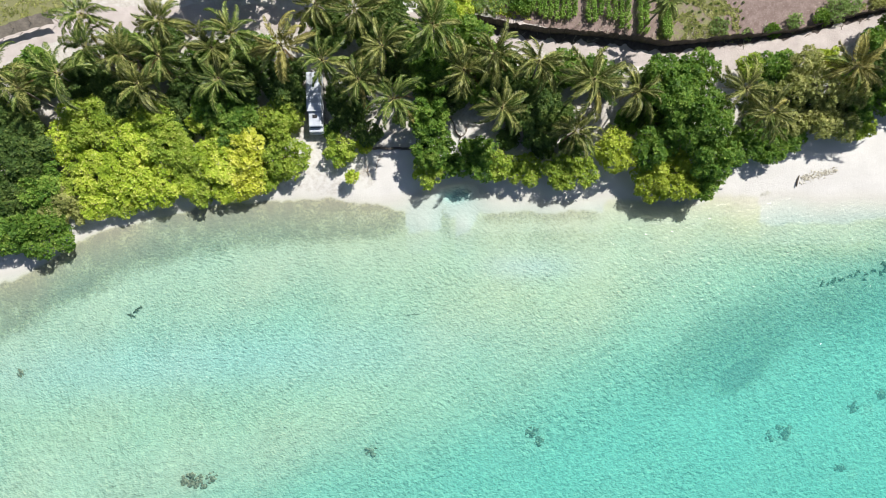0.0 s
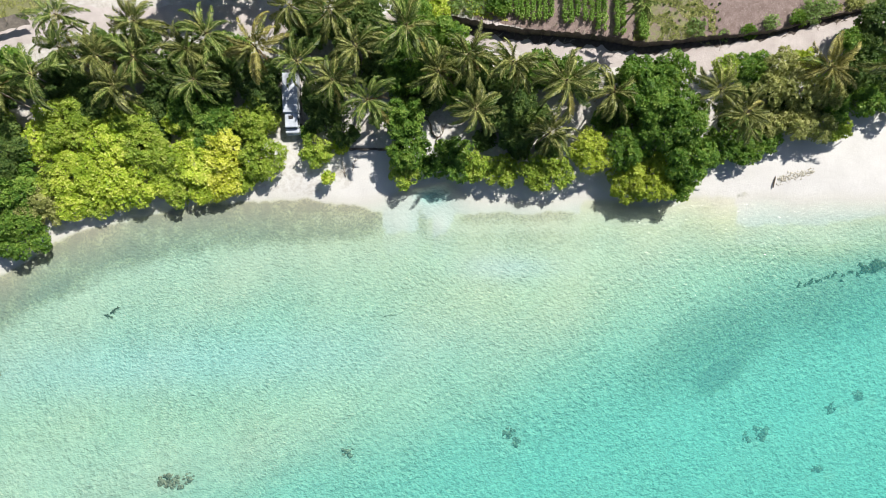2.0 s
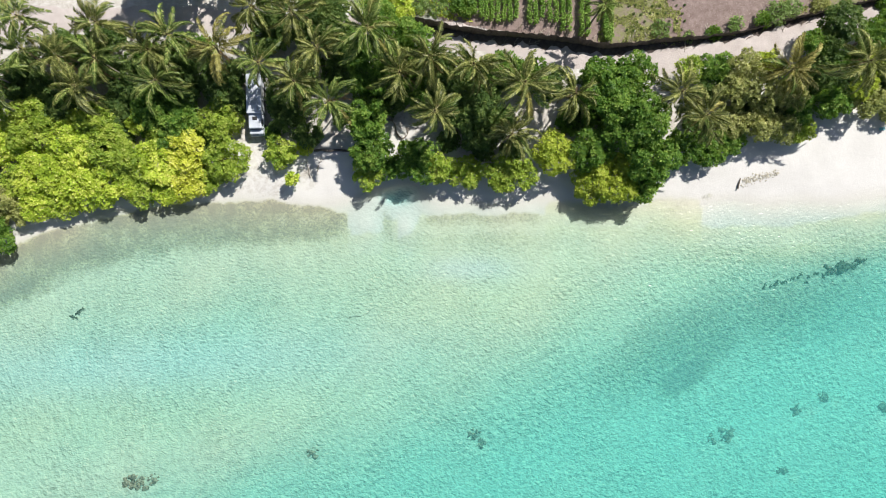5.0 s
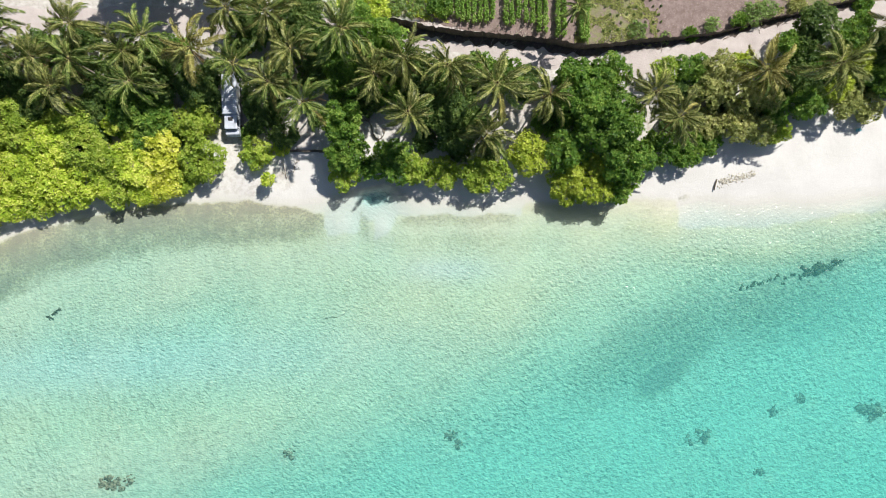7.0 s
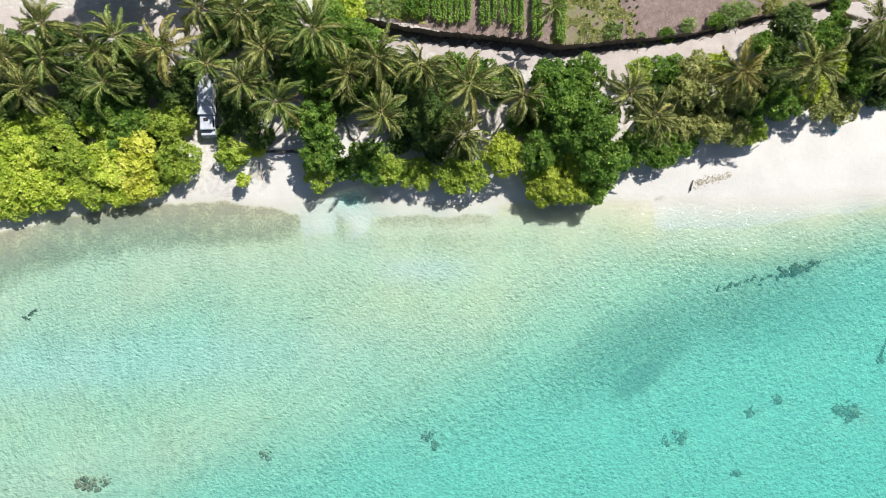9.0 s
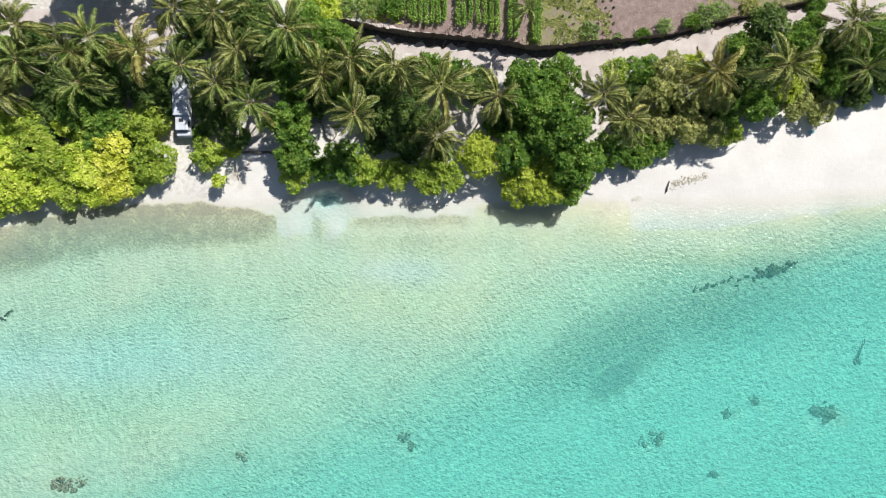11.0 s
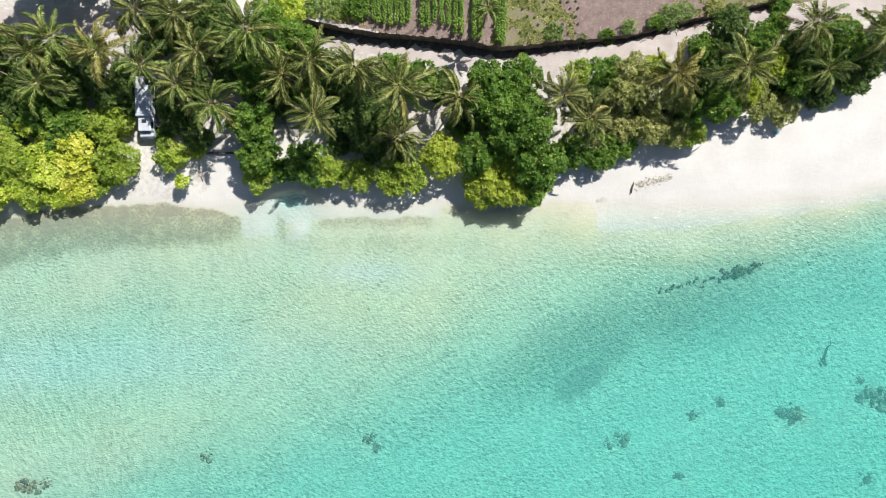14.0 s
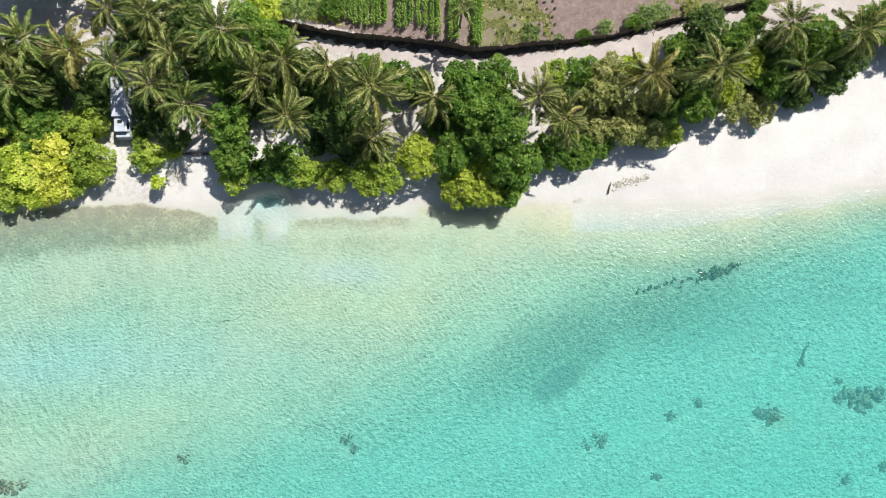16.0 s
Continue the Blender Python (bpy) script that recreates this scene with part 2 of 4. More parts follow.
# ---- the plan, in metres: x along the shore, y inland ----
SHORE = [(-84.2, -12.3), (-72.6, -7.7), (-65.7, -4.6), (-61.1, -2.3), (-56.5, -0.6), (-52.6, 1.6), (-45.7, 4.8), (-38.0, 7.3), (-30.3, 8.3), (-21.0, 8.5), (-11.8, 7.9), (-6.0, 7.9), (-3.2, 10.6), (3.2, 10.8), (5.4, 8.8), (9.7, 8.5), (20.4, 8.3), (24.2, 8.8), (31.0, 8.8), (35.6, 8.4), (38.6, 8.3), (46.2, 8.2), (59.9, 8.5), (71.2, 9.4), (78.7, 10.4), (83.8, 11.6), (93.7, 14.2), (108.7, 17.6)]
WEED_EDGE = [(-61.3, -10.0), (-51.3, -4.8), (-42.0, -0.1), (-30.4, 2.7), (-18.8, 3.7), (-7.2, 4.5), (-4.9, 5.8)]
FILM_EDGE = [(-90.0, -16.0), (-72.6, -8.2), (-56.3, -1.2), (-51.7, 1.7), (-48.6, 3.6), (-40.9, 5.6), (-33.2, 7.5), (-25.5, 8.1), (-17.8, 8.5), (-10.1, 7.7), (-5.9, 7.0), (-5.5, 3.9), (-1.3, 3.9), (-0.8, 6.0), (0.8, 6.0), (1.0, 3.3), (2.9, 3.7), (4.1, 6.5), (20.9, 6.7), (21.3, 8.3), (28.1, 7.7), (34.2, 7.5), (35.7, 8.8), (41.9, 8.6), (42.3, 5.0), (53.1, 5.0), (59.0, 5.9), (67.4, 7.1), (80.0, 9.0), (108.0, 15.2)]
ROAD = [(-76.1, 22.2), (-65.4, 26.7), (-60.7, 28.2), (-56.2, 30.5), (-49.3, 32.9), (-40.8, 32.7), (-28.5, 32.9), (-17.8, 32.1), (-7.1, 31.6), (5.0, 31.2), (12.6, 29.8), (20.2, 28.1), (29.3, 27.2), (37.5, 27.0), (45.8, 28.3), (53.4, 30.4), (58.5, 31.6), (63.3, 32.8), (70.8, 33.8), (78.2, 35.3), (85.7, 36.8), (96.9, 39.4)]
FENCE = [(2.5, 32.4), (8.5, 31.2), (13.1, 30.4), (16.9, 30.2), (20.7, 29.9), (25.2, 29.3), (28.6, 28.6), (32.8, 29.0), (37.3, 29.5), (41.8, 29.9), (46.3, 30.5), (50.8, 31.7), (58.4, 33.5), (62.1, 34.4), (65.9, 35.2)]
TARP_FENCE = [(-70.0, 26.6), (-63.8, 28.5), (-60.8, 29.8), (-56.9, 31.1), (-53.7, 31.9), (-50.8, 32.5)]
PALMS_WEST = [
    # x, y, height, frond length, tone where it stands out
    (-44.6, 29.9, 9.0, 4.0),
    (-35.1, 29.2, 9.0, 3.8),
    (-44.8, 26.2, 8.0, 4.0),
    (-48.3, 23.0, 8.0, 4.3),
    (-53.6, 21.4, 7.0, 3.8),
    (-40.4, 25.4, 8.0, 3.8, "olive"),
    (-35.7, 25.1, 8.0, 3.8),
    (-38.7, 21.9, 7.0, 3.8),
    (-29.3, 26.3, 7.5, 3.8),
    (-28.6, 22.6, 7.0, 3.8, "green"),
    (-56.5, 23.7, 7.0, 3.8),
    (-26.7, 28.0, 8.0, 3.8, "green"),
    (-20.4, 26.1, 9.0, 4.0, "golden"),
    (-15.5, 24.5, 8.0, 3.8, "green"),
]
PALMS_MIDDLE = [
    # x, y, height, frond length, tone where it stands out
    (-11.6, 31.0, 8.0, 4.0),
    (-16.4, 31.5, 8.0, 3.7),
    (-8.0, 25.8, 9.2, 3.7, "olive"),
    (-1.9, 28.1, 10.0, 4.6),
    (-11.1, 22.2, 8.0, 3.8),
    (-6.8, 19.8, 7.9, 3.9),
    (1.9, 23.3, 8.0, 4.0),
    (6.3, 17.9, 10.7, 3.7, "olive"),
    (5.6, 25.0, 9.0, 3.7),
    (10.9, 24.0, 9.0, 3.7),
]
PALMS_EAST = [
    # x, y, height, frond length, tone where it stands out
    (16.6, 20.6, 12.9, 4.3, "olive"),
    (23.6, 20.9, 7.0, 3.7),
    (15.8, 16.1, 6.2, 3.5),
    (36.3, 20.9, 8.0, 3.7),
    (39.3, 18.0, 8.0, 3.7),
    (50.1, 23.8, 7.5, 3.9, "golden"),
    (56.6, 23.4, 11.5, 4.2, "olive"),
    (66.8, 29.7, 8.0, 3.8, "olive"),
    (74.5, 28.6, 9.0, 4.2),
    (69.2, 24.6, 6.5, 3.3),
]
FIELD_PALM = (27.0, 31.6, 7.9, 2.4)
SHRUBS_WEST = [
    # x, y, height, radius, foliage
    (-47.4, 18.1, 5.0, 3.7, "bright"),
    (-50.2, 15.6, 4.0, 2.9, "lime"),
    (-47.1, 8.1, 3.0, 2.6, "lime"),
    (-41.6, 15.5, 4.5, 3.3, "lime"),
    (-41.6, 10.1, 3.5, 3.7, "lime"),
    (-43.5, 7.8, 2.6, 2.2, "bright"),
    (-46.3, 11.9, 4.0, 3.5, "lime"),
    (-36.8, 10.1, 3.5, 3.2, "lime"),
    (-36.4, 14.8, 4.5, 3.0, "bright"),
    (-55.2, 14.3, 5.5, 4.1, "dark"),
    (-54.2, 10.4, 4.6, 3.7, "green"),
    (-57.7, 8.6, 4.2, 3.5, "dark"),
    (-52.0, 8.1, 3.6, 2.9, "olive"),
    (-53.7, 4.1, 4.0, 4.1, "green"),
    (-58.4, 3.9, 3.6, 3.2, "green"),
    (-58.5, 17.3, 5.0, 3.2, "dark"),
    (-49.6, 10.4, 3.2, 2.4, "bright"),
    (-49.6, 6.7, 2.6, 2.0, "olive"),
    (-62.9, 11.8, 5.0, 4.3, "dark"),
    (-64.1, 5.2, 4.0, 4.4, "green"),
]
HEDGE = [
    # x, y, height, radius, foliage
    (-38.1, 17.7, 4.6, 3.2, "bright"),
    (-34.2, 13.0, 4.0, 3.1, "bright"),
    (-33.1, 9.2, 3.0, 2.5, "bright"),
    (-30.5, 13.0, 4.0, 3.1, "lime"),
    (-26.9, 14.6, 4.2, 2.9, "amber"),
    (-26.9, 10.7, 3.2, 2.8, "amber"),
    (-21.6, 13.7, 4.0, 3.3, "bright"),
    (-22.1, 18.7, 4.6, 3.0, "bright"),
    (-32.8, 18.4, 3.6, 1.8, "lime"),
    (-27.5, 18.7, 4.4, 3.0, "green"),
    (-24.3, 10.9, 2.6, 1.8, "bright"),
    (-29.9, 9.0, 2.6, 1.9, "lime"),
]
THICKET_MIDDLE = [
    # x, y, height, radius, foliage
    (-14.4, 14.6, 3.2, 2.3, "bright"),
    (-11.3, 15.3, 1.6, 1.1, "lime"),
    (-12.7, 11.0, 2.9, 0.95, "lime"),
    (-2.1, 24.6, 6.5, 3.5, "green"),
    (-2.3, 18.2, 7.0, 2.7, "green"),
    (-2.0, 14.5, 5.8, 2.8, "green"),
    (-2.6, 11.7, 3.4, 2.3, "bright"),
    (0.1, 12.4, 3.0, 1.8, "green"),
    (3.7, 13.2, 4.4, 3.1, "green"),
    (6.9, 12.3, 3.6, 2.2, "bright"),
    (10.0, 11.9, 3.4, 2.2, "bright"),
    (10.2, 19.6, 6.2, 3.1, "dark"),
    (11.5, 16.6, 5.0, 2.3, "dark"),
    (2.9, 28.2, 6.0, 3.3, "green"),
    (14.6, 11.6, 4.0, 2.5, "bright"),
    (17.7, 11.7, 4.0, 2.0, "bright"),
    (21.7, 14.2, 5.2, 3.0, "moss"),
    (15.3, 24.6, 5.6, 2.4, "green"),
    (18.3, 24.6, 5.2, 2.3, "green"),
    (-5.4, 26.0, 5.0, 2.6, "dark"),
    (-10.7, 16.9, 3.0, 1.9, "dark"),
    (20.4, 23.2, 3.4, 1.4, "dark"),
    (12.5, 15.2, 3.0, 1.8, "dark"),
    (7.9, 16.2, 2.8, 1.6, "dark"),
    (14.9, 18.9, 3.4, 1.8, "dark"),
    (13.1, 19.3, 4.0, 2.2, "dark"),
    (16.5, 15.2, 3.2, 1.8, "dark"),
    (24.9, 18.7, 3.6, 1.8, "dark"),
]
GROVE_EAST = [
    # x, y, height, radius, foliage
    (27.1, 23.3, 7.6, 2.4, "green"),
    (31.0, 23.8, 7.6, 2.6, "green"),
    (28.1, 20.3, 8.2, 3.8, "green"),
    (31.5, 17.3, 8.4, 4.1, "green"),
    (33.8, 13.0, 7.0, 3.5, "green"),
    (26.3, 14.6, 6.2, 3.2, "green"),
    (29.6, 11.2, 4.8, 3.3, "moss"),
    (26.6, 10.4, 3.8, 2.7, "moss"),
    (33.4, 10.5, 4.3, 2.8, "green"),
    (39.0, 24.8, 5.0, 1.8, "bright"),
    (42.6, 25.2, 5.0, 2.1, "green"),
    (45.5, 25.1, 6.0, 2.1, "olive"),
    (48.7, 25.6, 5.2, 1.9, "moss"),
    (44.2, 22.0, 6.2, 2.5, "olive"),
    (47.7, 21.7, 6.6, 2.5, "olive"),
    (51.5, 21.5, 5.8, 2.4, "olive"),
    (41.6, 22.7, 4.0, 1.7, "dark"),
    (47.7, 17.9, 5.0, 2.4, "olive"),
    (50.9, 17.7, 4.6, 2.3, "olive"),
    (45.0, 18.3, 4.4, 2.3, "olive"),
    (53.9, 17.3, 3.6, 1.8, "bright"),
    (47.2, 19.9, 3.4, 2.2, "dark"),
    (50.2, 19.7, 3.4, 2.2, "dark"),
    (45.4, 23.4, 3.6, 2.0, "dark"),
    (45.5, 16.0, 3.2, 1.8, "green"),
    (42.2, 15.0, 4.0, 2.5, "green"),
    (38.2, 15.0, 4.2, 2.3, "green"),
    (53.3, 19.9, 4.4, 2.0, "green"),
]
GROVE_FAR_EAST = [
    # x, y, height, radius, foliage
    (54.3, 27.9, 6.0, 1.8, "green"),
    (57.7, 30.5, 7.0, 2.5, "dark"),
    (56.4, 27.9, 6.0, 2.1, "dark"),
    (61.9, 29.0, 6.0, 2.1, "green"),
    (64.1, 31.1, 5.0, 1.6, "green"),
    (55.6, 24.5, 5.5, 2.4, "dark"),
    (57.4, 20.7, 5.0, 2.2, "green"),
    (61.6, 21.1, 5.0, 2.4, "olive"),
    (59.6, 23.2, 5.0, 2.6, "dark"),
    (65.6, 21.0, 3.8, 2.3, "olive"),
    (66.7, 24.0, 5.2, 2.3, "green"),
    (60.6, 22.4, 5.8, 1.7, "moss"),
    (67.1, 27.8, 5.6, 2.4, "dark"),
    (63.0, 26.3, 5.4, 2.2, "moss"),
    (74.2, 24.5, 4.4, 2.4, "dark"),
    (70.9, 22.3, 3.0, 1.7, "dark"),
    (71.6, 28.7, 6.0, 3.3, "green"),
    (76.1, 27.0, 5.5, 3.0, "dark"),
    (79.9, 30.7, 6.5, 3.2, "green"),
    (83.9, 30.4, 5.0, 3.0, "dark"),
]
UNDERGROWTH = [
    # x, y, height, radius, foliage
    (-25.8, 24.6, 5.0, 3.6, "dark"),
    (-21.4, 23.2, 5.0, 3.0, "dark"),
    (-30.7, 20.3, 4.6, 3.3, "green"),
    (-6.7, 30.2, 5.0, 2.9, "dark"),
    (-8.9, 32.0, 5.0, 2.9, "dark"),
    (-15.7, 29.9, 4.5, 2.9, "dark"),
    (0.9, 34.2, 3.6, 2.6, "lime"),
    (6.2, 34.6, 2.4, 2.2, "pale"),
    (-34.9, 24.0, 4.5, 3.2, "dark"),
    (-47.7, 23.7, 4.5, 3.2, "dark"),
    (-54.7, 25.4, 4.0, 2.9, "green"),
    (6.9, 25.0, 5.0, 2.9, "dark"),
    (12.4, 21.8, 4.5, 2.2, "dark"),
    (-44.1, 20.8, 4.2, 2.6, "dark"),
    (-43.8, 21.8, 4.5, 3.2, "dark"),
]
ROADSIDE_BEHIND = [
    # x, y, height, radius, foliage
    (-25.0, 38.3, 9.5, 3.9, "dark"),
    (-29.8, 38.4, 9.5, 3.9, "dark"),
    (-17.6, 38.1, 9.0, 3.0, "dark"),
]
UNDER_PALMS = [
    # x, y, height, radius, foliage
    (-14.1, 18.9, 3.4, 1.8, "dark"),
    (-15.7, 17.2, 2.0, 1.1, "green"),
    (-15.0, 20.6, 3.0, 1.2, "dark"),
    (-14.8, 21.9, 3.4, 1.6, "dark"),
    (-20.5, 21.2, 3.2, 1.8, "dark"),
    (-20.4, 25.0, 3.4, 1.8, "dark"),
    (-6.5, 18.9, 2.0, 1.0, "dark"),
    (-15.0, 32.8, 4.5, 2.5, "dark"),
    (-7.5, 33.6, 5.0, 2.6, "dark"),
    (-4.5, 28.0, 5.0, 2.2, "green"),
    (-1.2, 31.7, 5.5, 2.6, "green"),
    (-11.3, 30.3, 4.5, 2.0, "dark"),
    (-37.5, 29.4, 4.0, 2.5, "dark"),
    (-43.4, 28.2, 4.0, 2.5, "dark"),
]
ROADSIDE = [
    # x, y, height, radius, foliage
    (46.0, 31.7, 2.0, 1.35, "pale"),
    (51.6, 33.2, 2.4, 1.7, "pale"),
    (53.6, 33.9, 2.2, 1.4, "pale"),
    (36.3, 31.2, 1.5, 1.45, "pale"),
    (39.8, 30.3, 1.2, 1.0, "pale"),
    (49.7, 32.3, 2.0, 1.2, "green"),
    (43.3, 30.7, 1.3, 1.1, "green"),
    (9.9, 34.4, 2.4, 1.7, "green"),
    (66.2, 35.0, 1.6, 1.5, "green"),
    (3.6, 35.0, 2.4, 2.0, "pale"),
    (57.4, 34.6, 1.6, 1.3, "olive"),
]
CORALS = [
    # x, y, radius
    (-10.7, -26.2, 0.89),
    (-35.9, -30.0, 1.24),
    (-34.2, -30.3, 1.10),
    (-32.4, -29.7, 0.83),
    (11.7, -23.8, 0.96),
    (12.4, -25.0, 0.62),
    (46.1, -23.7, 0.96),
    (44.4, -24.4, 0.69),
    (55.9, -20.2, 0.89),
    (54.2, -28.7, 0.62),
    (-58.7, -15.5, 0.55),
    (69.4, -19.9, 1.24),
    (70.6, -20.6, 0.83),
    (68.7, -20.1, 1.10),
    (69.7, -20.7, 0.96),
    (80.5, -17.3, 1.65),
    (82.4, -17.9, 1.51),
    (84.2, -17.3, 1.38),
    (78.6, -17.9, 0.69),
    (78.9, -15.5, 0.62),
    (59.8, -18.9, 0.48),
    (79.7, -29.0, 0.96),
    (85.0, -27.1, 0.83),
    (53.9, -28.6, 0.62),
    (59.8, -18.7, 0.83),
]

# ---- mesh helpers ----
rng = np.random.default_rng(7)


def mesh_of(name, verts, faces, material=None, smooth=False):
    me = bpy.data.meshes.new(name)
    me.from_pydata([tuple(v) for v in verts], [], [tuple(f) for f in faces])
    if material:
        me.materials.append(material)
    if smooth:
        me.polygons.foreach_set("use_smooth", [True] * len(me.polygons))
    me.update()
    return me


def mesh_of_quads(name, verts, material):
    """A mesh of separate four-cornered leaves: verts in the shape (n, 4, 3)."""
    n = len(verts)
    me = bpy.data.meshes.new(name)
    me.vertices.add(n * 4)
    me.vertices.foreach_set("co", np.asarray(verts, dtype=np.float32).ravel())
    me.loops.add(n * 4)
    me.loops.foreach_set("vertex_index", np.arange(n * 4, dtype=np.int32))
    me.polygons.add(n)
    me.polygons.foreach_set("loop_start", np.arange(0, n * 4, 4, dtype=np.int32))
    me.materials.append(material)
    me.update(calc_edges=True)
    return me


def mesh_from(name, bm, material, smooth=False):
    me = bpy.data.meshes.new(name)
    bm.to_mesh(me)
    bm.free()
    me.materials.append(material)
    if smooth:
        me.polygons.foreach_set("use_smooth", [True] * len(me.polygons))
    return me


def piece(name, me, parent, m=None, label=""):
    """Links a mesh as one part under a thing."""
    ob = new(name, me)
    ob.parent = parent
    if m is not None:
        ob.matrix_basis = m
    return tagged(ob, label)


def part(name, bm, material, parent, label="", smooth=False):
    return piece(name, mesh_from(name, bm, material, smooth), parent, None, label)


def tube(points, radii, sides=8):
    """A tapered tube along points; verts and faces."""
    verts, faces = [], []
    for i, p in enumerate(points):
        a, b = Vector(points[max(i - 1, 0)]), Vector(points[min(i + 1, len(points) - 1)])
        q = (b - a).to_track_quat("Z", "Y")
        for k in range(sides):
            ang = 2 * math.pi * k / sides
            verts.append(Vector(p) + q @ Vector((math.cos(ang) * radii[i], math.sin(ang) * radii[i], 0)))
    for i in range(len(points) - 1):
        for k in range(sides):
            n = (k + 1) % sides
            faces.append((i * sides + k, i * sides + n, (i + 1) * sides + n, (i + 1) * sides + k))
    faces.append(tuple(range(sides))[::-1])
    faces.append(tuple(range((len(points) - 1) * sides, len(points) * sides)))
    return verts, faces


def box(bm, size, at, bevel=0.0, turn=0.0, segments=2):
    """Adds a bevelled box to a bmesh."""
    made = bmesh.ops.create_cube(bm, size=1.0, matrix=Matrix.Translation(at) @ Matrix.Rotation(turn, 4, "Z") @ Matrix.Diagonal((*size, 1)))
    if bevel:
        edges = list({e for v in made["verts"] for e in v.link_edges})
        bmesh.ops.bevel(bm, geom=edges, offset=bevel, segments=segments, affect="EDGES", profile=0.6)


# ---- terrain ----


def smooth_step(v, a, b):
    s = np.clip((v - a) / (b - a), 0, 1)
    return s * s * (3 - 2 * s)


def curve_y(points, x):
    """y of a plan line at x, its corners rounded."""
    xs, ys = np.array([p[0] for p in points]), np.array([p[1] for p in points])
    return sum(np.interp(x + o, xs, ys) * w for o, w in ((-2, 0.1), (-1, 0.2), (0, 0.4), (1, 0.2), (2, 0.1)))


def waves(x, y, seed, size):
    r = np.random.default_rng(seed)
    total = 0
    for _ in range(7):
        a, k, ph = r.uniform(0, 6.28), r.uniform(0.6, 1.6) / size, r.uniform(0, 6.28)
        total = total + np.sin((np.cos(a) * x + np.sin(a) * y) * k * 6.28 + ph)
    return total / 4.0


def spot(x, y, cx, cy, rx, ry, deg):
    c, s = math.cos(radians(deg)), math.sin(radians(deg))
    u, v = (x - cx) * c + (y - cy) * s, -(x - cx) * s + (y - cy) * c
    return np.exp(-(u / rx) ** 2 - (v / ry) ** 2)


def inland(x, y):
    """Metres inland of the waterline; negative at sea."""
    return y - curve_y(SHORE, x) + 0.5 * waves(x, y, 3, 9.0)


def height(x, y):
    x, y = np.asarray(x, float), np.asarray(y, float)
    d = inland(x, y)
    land = 1.0 * (1 - np.exp(-np.maximum(d, 0) / 6.0)) + 0.04 * waves(x, y, 5, 5.0) * smooth_step(d, 1, 6)
    out = np.maximum(-d, 0)
    # the lagoon drops away beyond a line that slants across it
    off = (x * 0.415 - y * 0.91 - 24.5)
    deep = 1.0 * (1 - np.exp(-out / 5.5)) + (1.5 * smooth_step(off, -15, 11) + 0.4 * smooth_step(off, 5, 40)) * smooth_step(out, 0, 10)
    deep = deep + 0.10 * waves(x, y, 9, 16.0) * smooth_step(out, 2, 8)
    deep = deep + (0.3 * spot(x, y, -22, -12, 30, 7, 6) - 0.25 * spot(x, y, 12, -7, 20, 7, 0) - 0.36 * spot(x, y, -3.4, 5.6, 2.2, 2.4, 0) - 0.36 * spot(x, y, 1.9, 5.2, 1.6, 2.0, 0) - 0.35 * spot(x, y, 60, 2.4, 14, 2.4, 3)) * smooth_step(out, 0, 8)
    deep = deep + 1.1 * spot(x, y, 1.0, 9.3, 2.0, 1.2, 0) * smooth_step(out, 0, 1.0)
    deep = np.maximum(deep, 0.12 * out / (1 + out)) + 0.9 * smooth_step(out, 60, 400)
    return np.where(d > 0, land, -deep)


def ground_z(x, y):
    return float(height(np.array([x]), np.array([y]))[0])


def axis(lo, hi, step):
    mid = np.arange(lo, hi + step / 2, step)
    far = np.array([2, 6, 14, 30, 60, 120, 250, 500, 1000, 2200.0])
    return np.concatenate([lo - far[::-1], mid, hi + far])


def grid_faces(nx, ny):
    i, j = np.meshgrid(np.arange(nx - 1), np.arange(ny - 1), indexing="ij")
    a = (i * ny + j).ravel()
    return np.stack([a, a + ny, a + ny + 1, a + 1], 1)


def sheet(name, xs, ys, z, material, layers, keep=None):
    X, Y = np.meshgrid(xs, ys, indexing="ij")
    verts = np.stack([X.ravel(), Y.ravel(), z.ravel()], 1)
    faces = grid_faces(len(xs), len(ys))
    if keep is not None:
        faces = faces[keep.ravel()[faces].any(1)]
    me = mesh_of(name, verts.tolist(), faces.tolist(), material, True)
    for key, values in layers.items():
        at = me.attributes.new(key, "FLOAT", "POINT")
        at.data.foreach_set("value", np.asarray(values, dtype=np.float32).ravel())
    return new(name, me)


